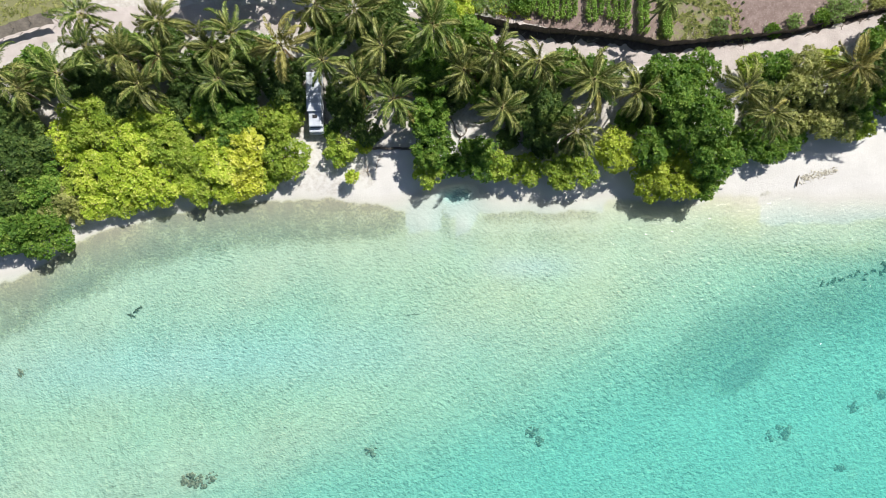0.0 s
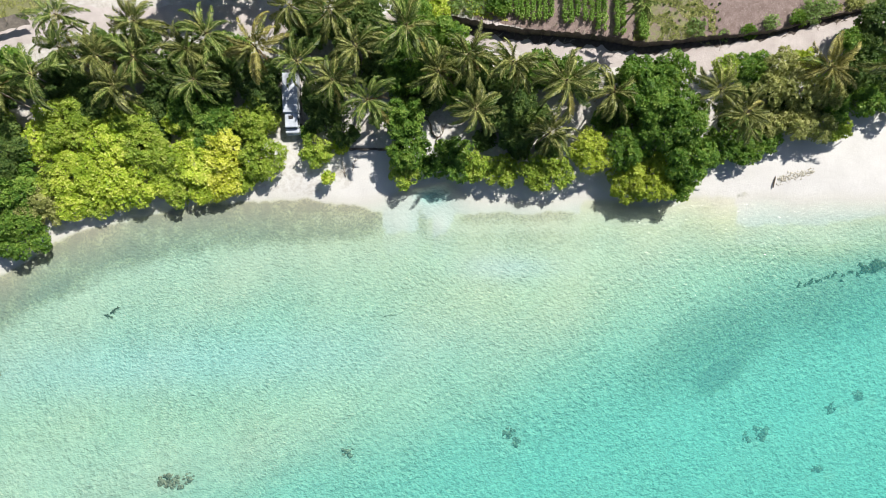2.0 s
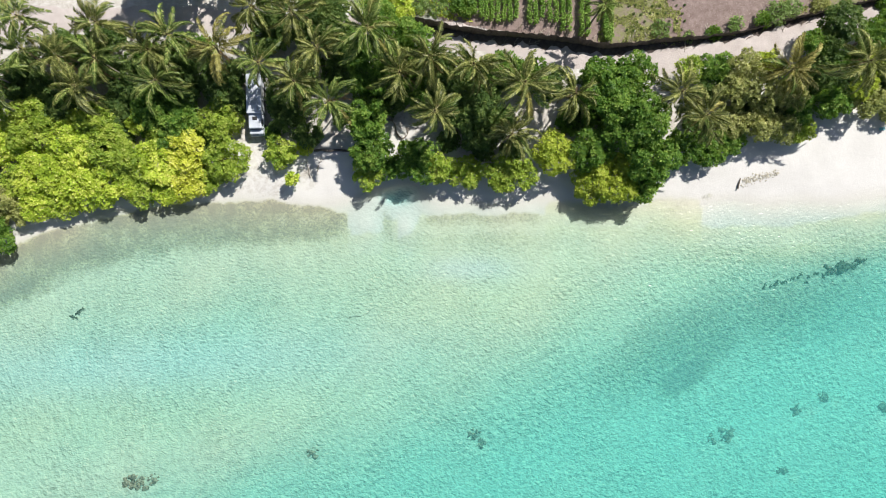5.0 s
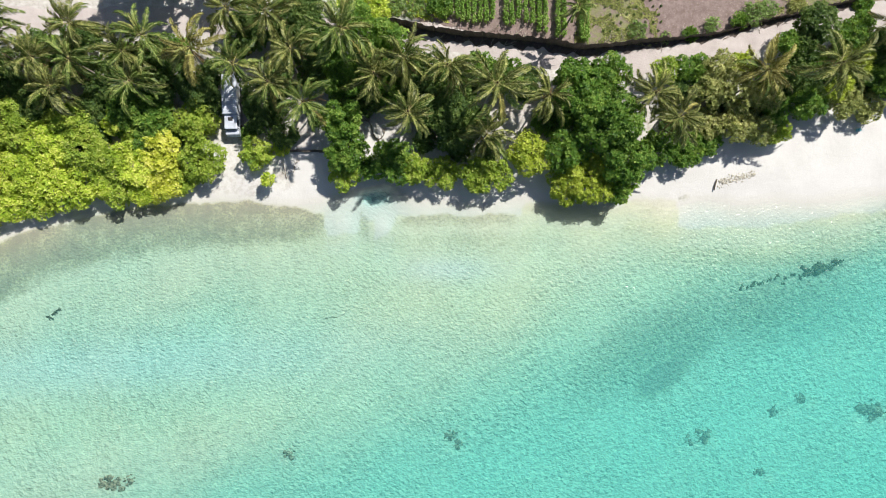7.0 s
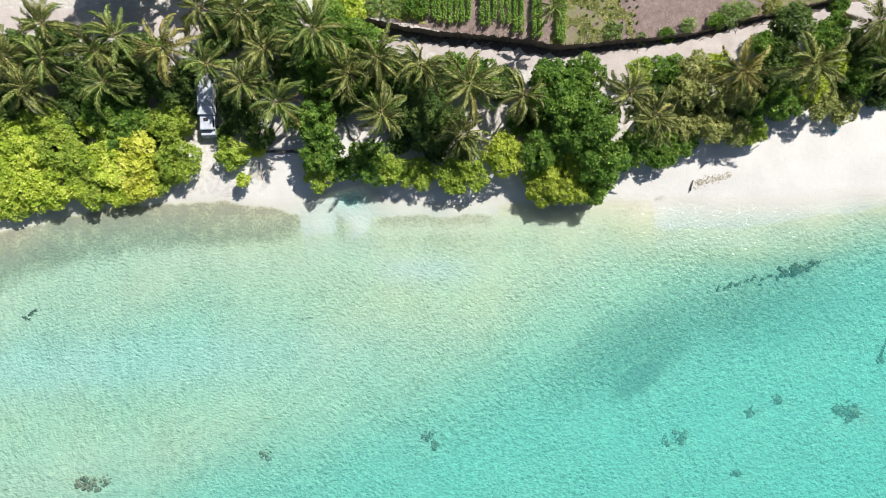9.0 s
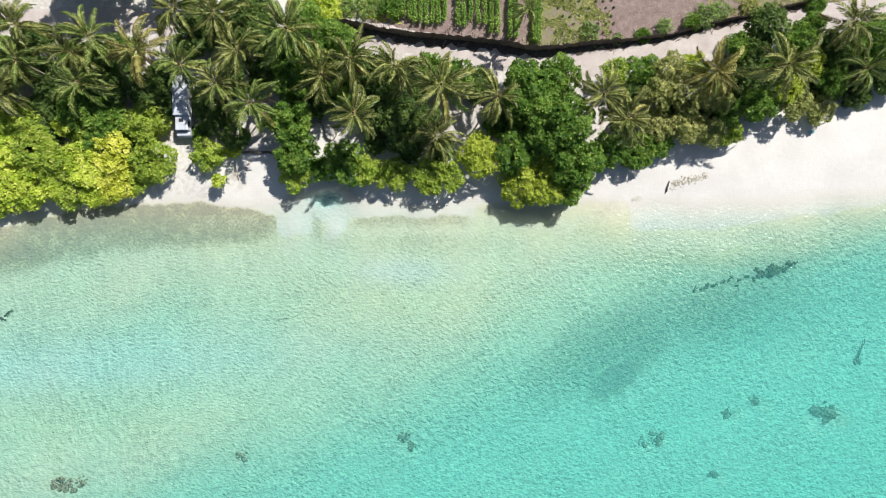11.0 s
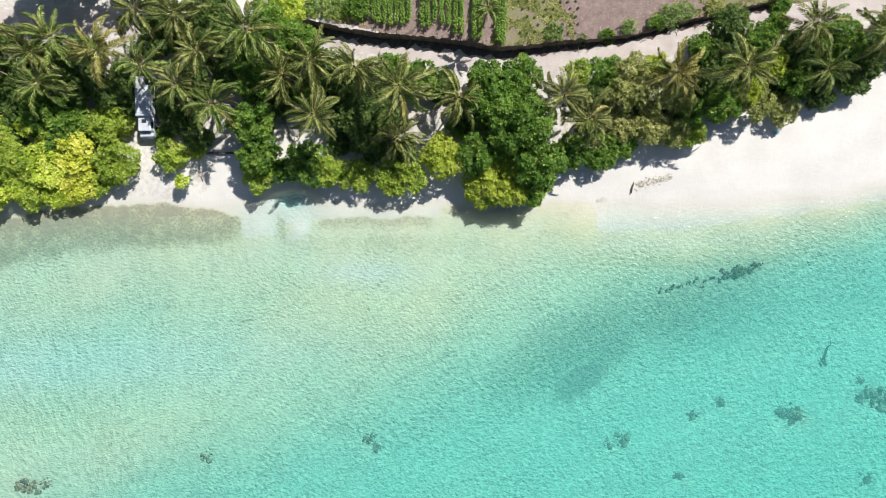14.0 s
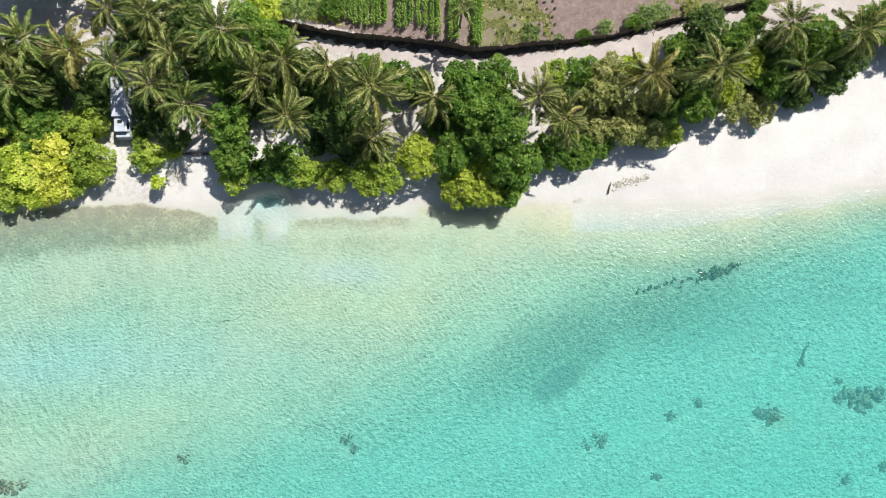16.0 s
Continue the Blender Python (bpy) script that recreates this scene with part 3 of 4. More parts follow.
def build_ground():
    xs, ys = axis(-76, 100, 0.4), axis(-46, 48, 0.5)
    ys = np.unique(np.concatenate([ys, np.arange(-4, 14, 0.25)]))
    X, Y = np.meshgrid(xs, ys, indexing="ij")
    Z, d = height(X, Y), inland(X, Y)
    road_y = curve_y(ROAD, X)
    edge = curve_y(WEED_EDGE, X)
    west = smooth_step(X, -5.0, -6.4)
    film = np.interp(X, [p[0] for p in FILM_EDGE], [p[1] for p in FILM_EDGE]) + 0.16 * waves(X, Y, 31, 2.2) + 0.22 * waves(X, Y, 32, 6.0)
    under = smooth_step(Y, film + 0.3, film - 0.4) * smooth_step(d, 2.2, -0.2)
    mottle = 1 + 0.28 * waves(X, Y, 41, 3.2) + 0.2 * waves(X, Y, 42, 7.0)
    bed = mottle * west * smooth_step(Y, edge - 3.2, edge + 1.2) * smooth_step(Y, film + 0.15, film - 0.6) * 1.28
    bed = np.maximum(bed, 0.75 * smooth_step(X, 3.8, 5.2) * smooth_step(X, 21.5, 19.5) * smooth_step(Y, film + 0.2, film - 0.3) * smooth_step(Y, film - 2.6, film - 0.5))
    bed = np.maximum(bed, 0.45 * spot(X, Y, 14, 3.0, 16, 2.0, 0))
    bed = np.maximum(bed, 0.95 * spot(X, Y, 41, -10.5, 16, 5.6, 30))
    bed = np.maximum(bed, np.minimum(1.7, 3.2 * spot(X, Y, 40.6, -15.5, 3.8, 1.6, 36)))
    bed = np.maximum(bed, 1.15 * spot(X, Y, 44, -11.6, 6.5, 3.0, 34))
    bed = np.maximum(bed, 1.0 * spot(X, Y, 57, -6.3, 17, 6.2, 8))
    bed = np.maximum(bed, 1.3 * spot(X, Y, 62.5, -0.9, 3.6, 0.9, 12))
    bed = np.maximum(bed, 1.0 * spot(X, Y, 55.5, -2.6, 5.0, 0.8, 16))
    bed = np.maximum(bed, 0.34 * spot(X, Y, 64, 3.6, 9, 1.2, 4))
    bed = np.maximum(bed, 0.36 * spot(X, Y, 36, 4.2, 5, 1.5, 6))
    bed = np.maximum(bed, 0.30 * spot(X, Y, -36, -19, 20, 4, 8))
    bed = np.maximum(bed, 0.5 * spot(X, Y, 42.8, 8.8, 1.2, 0.5, 20))
    bed = np.maximum(bed, 0.25 * spot(X, Y, 38.8, 7.2, 3.4, 1.8, 30))
    bed = np.maximum(bed, 0.6 * spot(X, Y, 78, -3.5, 13, 5.5, 4))
    bed = np.maximum(bed, 0.75 * spot(X, Y, -0.4, 4.9, 0.8, 2.4, 8))
    for cx, cy, size in CORALS:
        bed = np.maximum(bed, 0.42 * spot(X, Y, cx + 0.4, cy + 0.3, size * 1.7 + 0.3, size * 1.3 + 0.3, 20))
    litter = smooth_step(d, 4.5, 9) * smooth_step(Y, road_y + 2, road_y - 2) * 0.42
    trees = np.interp(X, [38, 44, 54, 62, 70, 78, 90], [11.5, 14.0, 16.5, 19.0, 20.5, 24.0, 29.0])
    litter = litter * (1 - smooth_step(X, 38, 42) * smooth_step(Y, trees + 2.5, trees))
    north = smooth_step(Y, road_y + 1.2, road_y + 2.0)
    soil = north * smooth_step(X, 4, 8) * smooth_step(X, 100, 90)
    litter = np.maximum(litter, 0.3 * smooth_step(X, -11, -15) * smooth_step(d, -0.2, 1.0))
    litter = np.maximum(litter, 0.42 * spot(X, Y, -11.2, 11.9, 1.6, 2.6, 20) * smooth_step(d, 0.5, 1.5))
    litter = np.maximum(litter, 0.15 * spot(X, Y, -5.0, 12.4, 9.0, 2.2, 0) * smooth_step(d, 0.3, 1.5))
    litter = np.maximum(litter, 0.4 * smooth_step(X, -14, -20) * smooth_step(Y, 25, 28))
    # grass; the last term tints the crop block for shade between its rows
    turf_and_shade = north * (0.6 * smooth_step(X, 28, 31) * smooth_step(X, 39, 36) + 0.85 * smooth_step(X, -49, -53) + 0.7 * smooth_step(X, 8, 4) * smooth_step(X, -6, -2) + 0.6 * smooth_step(X, 54, 57) + 0.3 * smooth_step(X, 9, 12) * smooth_step(X, 31, 29))
    wet = smooth_step(d, 1.6, 0.0)
    algae = np.maximum(np.maximum(0.95 * spot(X, Y, 14, -6, 26, 9, 6), 0.8 * spot(X, Y, 40, -2, 22, 5, 4)), 0.9 * under * smooth_step(d, 0.5, -0.6) * smooth_step(d, -9, -3))
    algae = np.maximum(algae, 1.1 * spot(X, Y, 53, 1.8, 18, 3.4, 5))
    algae = algae * (1 - 0.9 * spot(X, Y, 11.5, -0.9, 6, 2.0, 0)) * (1 - 0.7 * spot(X, Y, 32, -1.5, 5, 1.6, 5))
    algae = np.maximum(algae, 0.65 * spot(X, Y, -34, -21, 36, 4.5, 4))
    algae = algae * smooth_step(d, 0.2, -2.0)
    sunk = np.maximum(0.8 * under, smooth_step(Y, film - 0.5, film - 3.5)) * (1 - 0.75 * spot(X, Y, -34, -14, 36, 4.2, 4)) * (1 - 0.8 * spot(X, Y, 11, -0.9, 6.5, 1.6, 0))
    tagged(sheet("ground", xs, ys, Z, SAND, {"weed": bed, "litter": litter, "soil": soil, "turf_and_shade": turf_and_shade, "wet": wet, "sunk": sunk, "algae": algae}),
           "white coral sand beach sloping under clear water into a lagoon bed", "ground", kind="structure")
    wx, wy = axis(-76, 100, 0.5), axis(-46, 24, 0.5)
    X, Y = np.meshgrid(wx, wy, indexing="ij")
    Z = height(X, Y)
    deep = np.maximum(-Z, 0)
    for cx, cy, size in CORALS:
        deep = deep * (1 - 0.1 * np.minimum(1, 1.6 * spot(X, Y, cx, cy, size, size, 0)))
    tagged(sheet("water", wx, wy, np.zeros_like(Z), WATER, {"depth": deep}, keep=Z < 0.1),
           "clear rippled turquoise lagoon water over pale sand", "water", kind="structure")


def build_verge():
    """A strip of soil and brush at the foot of the field fence, coloured dark to deepen the fence's shadow."""
    xs = np.arange(FENCE[0][0], FENCE[-1][0], 0.3)
    line = np.interp(xs, [p[0] for p in FENCE], [p[1] for p in FENCE])
    r = np.random.default_rng(4)
    low = 0.9 - 0.35 * smooth_step(xs, 32, 44) + 0.25 * np.sin(xs * 1.3) + 0.2 * np.sin(xs * 3.1) + r.uniform(-0.15, 0.15, len(xs))
    verts, faces = [], []
    for i, x in enumerate(xs):
        for k in range(4):
            y = line[i] + 0.35 - (low[i] + 0.35) * k / 3
            verts.append((x, y, ground_z(x, y) + (0.09 if 0 < k < 3 else 0.055 if k else 0.01)))
    for i in range(len(xs) - 1):
        for k in range(3):
            a = i * 4 + k
            faces.append((a, a + 1, a + 5, a + 4))
    tagged(new("verge", mesh_of("verge", verts, faces, SHADE_SOIL, True)), "soil verge darkened as fence shadow at the foot of the field fence", "verge", kind="structure")


def build_road():
    xs = np.arange(-76, 97, 0.7)
    line = curve_y(ROAD, xs)
    verts, faces, across = [], [], 7
    for i, x in enumerate(xs):
        slope = (line[min(i + 1, len(xs) - 1)] - line[max(i - 1, 0)]) / 1.4
        nrm = Vector((-slope, 1, 0)).normalized()
        for k in range(across):
            s = (k / (across - 1) - 0.5) * (3.3 + 0.35 * math.sin(x * 0.9) + 0.25 * math.sin(x * 2.3 + k))
            px, py = x + nrm.x * s, line[i] + nrm.y * s
            rut = -0.03 * math.exp(-((abs(s) - 0.8) / 0.3) ** 2)
            verts.append((px, py, ground_z(px, py) + (0.05 + rut if 0 < k < across - 1 else 0.008)))
    for i in range(len(xs) - 1):
        for k in range(across - 1):
            a = i * across + k
            faces.append((a, a + across, a + across + 1, a + 1))
    tagged(new("road", mesh_of("road", verts, faces, ROAD_SAND, True)),
           "pale packed coral sand track between palms and fields", "road", kind="structure")


build_ground()
build_road()
build_verge()

# ---- palms ----


def frond_mesh(name, rise, droop, material, seed, leaflets=48, thin=1.0):
    """A feather of folded leaflets on an arching yellow rib, one metre long before scaling."""
    r = random.Random(seed)
    pts, dirs, p, ang = [], [], Vector((0.03, 0, 0)), radians(rise)
    steps = 14
    side = r.uniform(-1.5, 1.5)
    for i in range(steps + 1):
        pts.append(p.copy())
        way = Vector((math.cos(ang), side * 0.3 * i / steps, math.sin(ang))).normalized()
        dirs.append(way)
        p = p + way / steps
        ang -= radians(droop) / steps * (0.35 + 1.3 * i / steps)
    verts, faces = tube(pts, [0.0085 * (1 - 0.8 * i / steps) + 0.006 * (i == 0) for i in range(steps + 1)], 4)
    verts = [tuple(v) for v in verts]
    ribs = len(faces)
    tear = [r.uniform(0.2, 0.95) for _ in range(2)]
    for k in range(leaflets):
        f = 0.17 + 0.83 * k / (leaflets - 1)
        i = min(int(f * steps), steps - 1)
        base = pts[i].lerp(pts[i + 1], f * steps - i)
        way = dirs[i]
        lat0 = Vector((-way.y, way.x, 0)).normalized()
        up = way.cross(lat0).normalized()
        size = 0.225 * (math.sin(math.pi * (0.14 + 0.76 * f)) ** 0.7) * thin
        for s in (-1, 1):
            if r.random() < 0.05 or any(abs(f - g) < 0.014 for g in tear):
                continue
            lat = lat0 * s
            lean = 0.55 + 0.95 * f + r.uniform(-0.22, 0.22)
            d1 = (lat + way * lean + up * r.uniform(0.1, 0.5)).normalized()
            d2 = (lat * 0.45 + way * lean * 0.8 - Vector((0, 0, 1)) * r.uniform(0.8, 2.4)).normalized()
            w = way * 0.0098
            length = size * r.uniform(0.75, 1.15)
            a, b = base, base + d1 * length * 0.45
            tip = b + d2 * length * 0.6
            n = len(verts)
            verts += [tuple(a - w), tuple(a + w), tuple(b + w * 1.1), tuple(b - w * 1.1), tuple(tip)]
            faces += [(n, n + 1, n + 2, n + 3), (n + 3, n + 2, n + 4)]
    me = mesh_of(name, verts, faces, material)
    me.materials.append(material if material is FROND_OLD else RIB)
    me.polygons.foreach_set("material_index", [1] * ribs + [0] * (len(faces) - ribs))
    return me


FROND_SHAPES = [(80, 60), (66, 85), (58, 90), (48, 95), (40, 92), (32, 100), (24, 95), (14, 95), (4, 90), (-8, 75), (-20, 65)]
FRONDS = {tone: [frond_mesh("frond", rise, droop, stuff, 40 + i) for i, (rise, droop) in enumerate(FROND_SHAPES)] for tone, stuff in FRONDS_OF.items()}
DEAD_FRONDS = [frond_mesh("dry_frond", rise, droop, FROND_OLD, 60 + i, 18, 0.7) for i, (rise, droop) in enumerate([(-35, 40), (-58, 25), (-10, 90)])]
nut_bm = bmesh.new()
bmesh.ops.create_icosphere(nut_bm, subdivisions=2, radius=0.12)
for _v in nut_bm.verts:
    _v.co.z *= 1.25 - 0.25 * _v.co.z / 0.12
NUT = mesh_from("coconut", nut_bm, plain("coconut_husk", (0.24, 0.22, 0.06), 0.6), True)
heart_bm = bmesh.new()
bmesh.ops.create_cone(heart_bm, cap_ends=True, segments=12, radius1=0.16, radius2=0.07, depth=0.9, matrix=Matrix.Translation((0, 0, 0.3)))
for _v in heart_bm.verts:
    _v.co += 0.05 * noise.noise_vector(_v.co * 6)
HEART = mesh_from("crown_shaft", heart_bm, FIBRE, True)


def palm(x, y, h, length, seed, tone=None):
    r = random.Random(seed)
    lean, az = r.uniform(0.2, 1.5), r.uniform(0, 6.28)
    bx, by = x + lean * math.cos(az), y + lean * math.sin(az)
    base = ground_z(bx, by)
    root = new("coconut_palm")
    root.matrix_basis = pose(bx, by, base)
    tall = h - base - 0.3
    pts, radii = [], []
    for i in range(9):
        f = i / 8
        pts.append(Vector(((x - bx) * f ** 1.6, (y - by) * f ** 1.6, tall * f - 0.15 * (i == 0))))
        radii.append(0.14 * (1 - 0.4 * f) + (0.09 if i == 0 else 0) + (0.03 if i == 8 else 0))
    v, f = tube(pts, radii, 8)
    piece("trunk", mesh_of("trunk", v, f, PALM_BARK, True), root)
    crown = pts[-1]
    piece("crown_shaft", HEART, root, Matrix.Translation(crown), "brown fibrous crown shaft")
    count = r.randint(24, 32)
    spin = r.uniform(0, 6.28)
    main = tone or r.choice(("olive", "olive", "green"))
    blown = Matrix.Rotation(r.gauss(0, 0.14), 4, "X") @ Matrix.Rotation(r.gauss(0, 0.14), 4, "Y")
    for i in range(count):
        level = i / count
        kind = main if r.random() > 0.2 else r.choice(("olive", "olive", "golden") if level > 0.7 else ("olive", "green"))
        me = FRONDS[kind][min(max(int(level ** 0.85 * len(FROND_SHAPES) + r.uniform(-0.6, 0.8)), 0), len(FROND_SHAPES) - 1)]
        size = length * r.uniform(0.82, 1.22) * (0.7 + 0.3 * min(1, level * 2.5))
        turn = spin + i * 2.39996 + r.gauss(0, 0.6)
        m = Matrix.Translation(crown + Vector((0, 0, 0.35 * (1 - level)))) @ blown @ Matrix.Rotation(turn, 4, "Z") @ Matrix.Rotation(r.uniform(-0.75, 0.75), 4, "X") @ Matrix.Rotation(r.gauss(0, 0.16), 4, "Y")
        piece("frond", me, root, m @ Matrix.Scale(size, 4))
    for i in range(r.randint(3, 6)):
        m = Matrix.Translation(crown) @ Matrix.Rotation(r.uniform(0, 6.28), 4, "Z") @ Matrix.Scale(length * r.uniform(0.6, 0.9), 4)
        piece("dry_frond", DEAD_FRONDS[i % 3], root, m, "dry brown hanging frond")
    for i in range(r.randint(4, 7)):
        a = r.uniform(0, 6.28)
        at = crown + Vector((0.24 * math.cos(a), 0.24 * math.sin(a), -0.12 - r.uniform(0, 0.2)))
        piece("coconut", NUT, root, Matrix.Translation(at) @ Euler((r.uniform(-0.5, 0.5), r.uniform(-0.5, 0.5), a)).to_matrix().to_4x4(), "yellow-green coconut")
    words = "slender" if h < 8 else "tall"
    hue = {"golden": "golden-brown", "green": "green", "olive": "olive-green"}[main]
    tagged(root, words + " coconut palm with arching " + hue + " fronds on sandy ground", "palm tree", "coconut palms along the shore")


for _i, _row in enumerate(PALMS_WEST + PALMS_MIDDLE + PALMS_EAST):
    palm(*_row[:4], 100 + _i, *_row[4:])
palm(*FIELD_PALM, 160, "green")

# ---- broadleaf trees and shrubs ----


def rosettes(points, normals, leaf, count, r):
    """Leaves set in tufts at points, spreading round their normals: (n, 4, 3)."""
    n = len(points)
    helper = np.where(np.abs(normals[:, 2:3]) < 0.9, np.array([[0, 0, 1.0]]), np.array([[1.0, 0, 0]]))
    u = np.cross(normals, helper)
    u /= np.linalg.norm(u, axis=1, keepdims=True)
    v = np.cross(normals, u)
    quads = []
    phase = r.uniform(0, 6.28, n)
    for k in range(count):
        ang = phase + 6.283 * k / count + r.uniform(-0.35, 0.35, n)
        out = u * np.cos(ang)[:, None] + v * np.sin(ang)[:, None]
        tilt = r.uniform(0.0, 0.85, n)[:, None]
        way = out * (1 - 0.45 * tilt) + normals * tilt
        way /= np.linalg.norm(way, axis=1, keepdims=True)
        side = np.cross(normals, out)
        length = (leaf * r.uniform(0.7, 1.3, n))[:, None]
        width = length * 0.27
        start = points + way * length * 0.08
        mid = start + way * length * 0.55
        tip = start + way * length - normals * length * 0.16
        quads.append(np.stack([start, mid + side * width, tip, mid - side * width], 1))
    return np.concatenate(quads)


def crown_mesh(name, rx, rz, tone, leaf, density, seed, lift):
    """Leaf tufts over a heap of lumps, so that the outline is uneven and has hollows."""
    r = np.random.default_rng(seed)
    lumps, spots = [], []
    gap = 0.41 * rx if rx > 1.6 else 0.3 * rx
    for _ in range(260):
        a, q = r.uniform(0, 6.283), math.sqrt(r.uniform(0, 1)) * 0.75
        x, y = rx * q * math.cos(a), rx * q * math.sin(a)
        if all((x - u) ** 2 + (y - v) ** 2 > gap * gap for u, v in spots):
            spots.append((x, y))
            up = math.sqrt(max(0.0, 1 - q * q)) * r.uniform(0.58, 1.08)
            size = gap * r.uniform(0.62, 0.95)
            lumps.append((x, y, lift + max(rz * up - size * 0.6, -rz * 0.3), size))
    count = len(lumps)
    for _ in range(int(count * 0.7)):
        a, q = r.uniform(0, 6.283), r.uniform(0.25, 0.72)
        lumps.append((rx * q * math.cos(a), rx * q * math.sin(a), lift - rz * r.uniform(-0.1, 0.6), rx * r.uniform(0.2, 0.3)))
    lumps = np.array(lumps)
    pts, nrm = [], []
    for i, (cx, cy, cz, s) in enumerate(lumps):
        n = int(density * 4 * math.pi * s * s * 0.8)
        d = r.normal(size=(n, 3))
        d /= np.linalg.norm(d, axis=1, keepdims=True)
        d = d[d[:, 2] > -0.25]
        p = np.array([cx, cy, cz]) + d * s * r.uniform(0.66, 1.12, (len(d), 1))
        inside = np.zeros(len(p), bool)
        for j, (ox, oy, oz, os) in enumerate(lumps):
            if j != i:
                inside |= ((p - np.array([ox, oy, oz])) ** 2).sum(1) < (os * 0.8) ** 2
        pts.append(p[~inside])
        nrm.append(d[~inside])
    pts, nrm = np.concatenate(pts), np.concatenate(nrm)
    nrm = nrm + np.array([0, 0, 0.55]) + r.normal(size=nrm.shape) * 0.45
    nrm /= np.linalg.norm(nrm, axis=1, keepdims=True)
    half = r.uniform(0, 1, len(pts)) < 0.5
    quads = np.concatenate([rosettes(pts[half], nrm[half], leaf, 7, r), rosettes(pts[~half], nrm[~half], leaf * 1.12, 5, r)])
    return mesh_of_quads(name, quads, FOLIAGE[tone]), lumps


LEAF = {"lime": 0.33, "amber": 0.32, "bright": 0.32, "green": 0.34, "dark": 0.34, "olive": 0.28, "moss": 0.31, "pale": 0.2}
WORDS = {"lime": "yellow-green", "amber": "golden yellow-green", "bright": "fresh green", "green": "mid-green", "dark": "dark green", "olive": "dull olive-green", "moss": "mossy yellow-green", "pale": "pale green"}


def broadleaf(x, y, h, radius, tone, seed, group):
    r = random.Random(seed)
    base = ground_z(x, y)
    tall = h - base
    shrub = h < 4.7
    root = new("beach_shrub" if shrub else "broadleaf_tree")
    root.matrix_basis = pose(x, y, base)
    rz = min(radius * 0.85, tall * (0.62 if shrub else 0.45))
    me, lumps = crown_mesh("crown", radius, rz, tone, LEAF[tone], 14.0, seed, tall - rz)
    piece("crown", me, root)
    fork = max(0.25, (tall - rz) * 0.5)
    thick = 0.05 + 0.022 * tall
    v, f = tube([(0, 0, -0.15), (r.uniform(-0.1, 0.1), r.uniform(-0.1, 0.1), fork * 0.5), (0, 0, fork)], [thick * 1.4, thick, thick * 0.9], 7)
    piece("trunk", mesh_of("trunk", v, f, BARK, True), root)
    for cx, cy, cz, s in lumps[:8:2]:
        mid = (cx * 0.45 + r.uniform(-0.2, 0.2), cy * 0.45 + r.uniform(-0.2, 0.2), fork + (cz - fork) * 0.55)
        v, f = tube([(0, 0, fork - 0.1), mid, (cx, cy, cz)], [thick * 0.7, thick * 0.45, thick * 0.15], 5)
        piece("limb", mesh_of("limb", v, f, BARK, True), root)
    if shrub:
        tagged(root, WORDS[tone] + " dense leafy beach shrub growing in sand", "shrub", group)
    else:
        tagged(root, WORDS[tone] + " broad-crowned tree on sandy ground", "tree", group)


_seed = 500
for _rows, _group in ((SHRUBS_WEST, "shrubs on the western shore"), (HEDGE, "bright hedge by the beach"), (THICKET_MIDDLE, "thicket by the inlet"),
                      (GROVE_EAST, "trees by the eastern beach"), (GROVE_FAR_EAST, "trees by the far eastern beach"),
                      (UNDERGROWTH, "undergrowth beneath the palms"), (UNDER_PALMS, "undergrowth beneath the palms"), (ROADSIDE_BEHIND, "trees behind the road"), (ROADSIDE, "bushes along the road")):
    for _row in _rows:
        _seed += 1
        broadleaf(*_row, _seed, _group)


def understory(area, count, keep_clear, seed):
    """Low dark shrubs that fill the shade beneath the palms."""
    r = random.Random(seed)
    x0, x1, y0, y1 = area
    made = 0
    while made < count:
        x, y = r.uniform(x0, x1), r.uniform(y0, y1)
        if y > float(curve_y(ROAD, np.array([x]))[0]) - 3.2:
            count -= 0.2
            continue
        if any(abs(x - cx) < rx and abs(y - cy) < ry for cx, cy, rx, ry in keep_clear):
            count -= 0.2
            continue
        made += 1
        broadleaf(round(x, 1), round(y, 1), r.uniform(2.2, 3.8), r.uniform(1.6, 2.6), r.choice(("dark", "green", "bright") if y < 21 and x < -18 else ("dark", "dark", "green")), seed * 50 + made, "undergrowth beneath the palms")


understory((-64, -20, 15, 29), 44, [(-17.6, 20, 3.6, 8)], 61)
understory((-15, 10, 17, 29), 20, [(-17.6, 20, 3.6, 8), (-7.3, 16.5, 4.4, 3.2), (1.6, 17.4, 3.8, 3.0)], 62)
understory((10, 46, 18, 26), 12, [(20.5, 17.5, 3.4, 4.2), (36.4, 20.5, 3.4, 4.6), (10.5, 28.0, 6.0, 2.4)], 63)
understory((50, 80, 21, 29), 12, [(76, 20, 6, 4)], 64)

# ---- the lorry under the palms ----


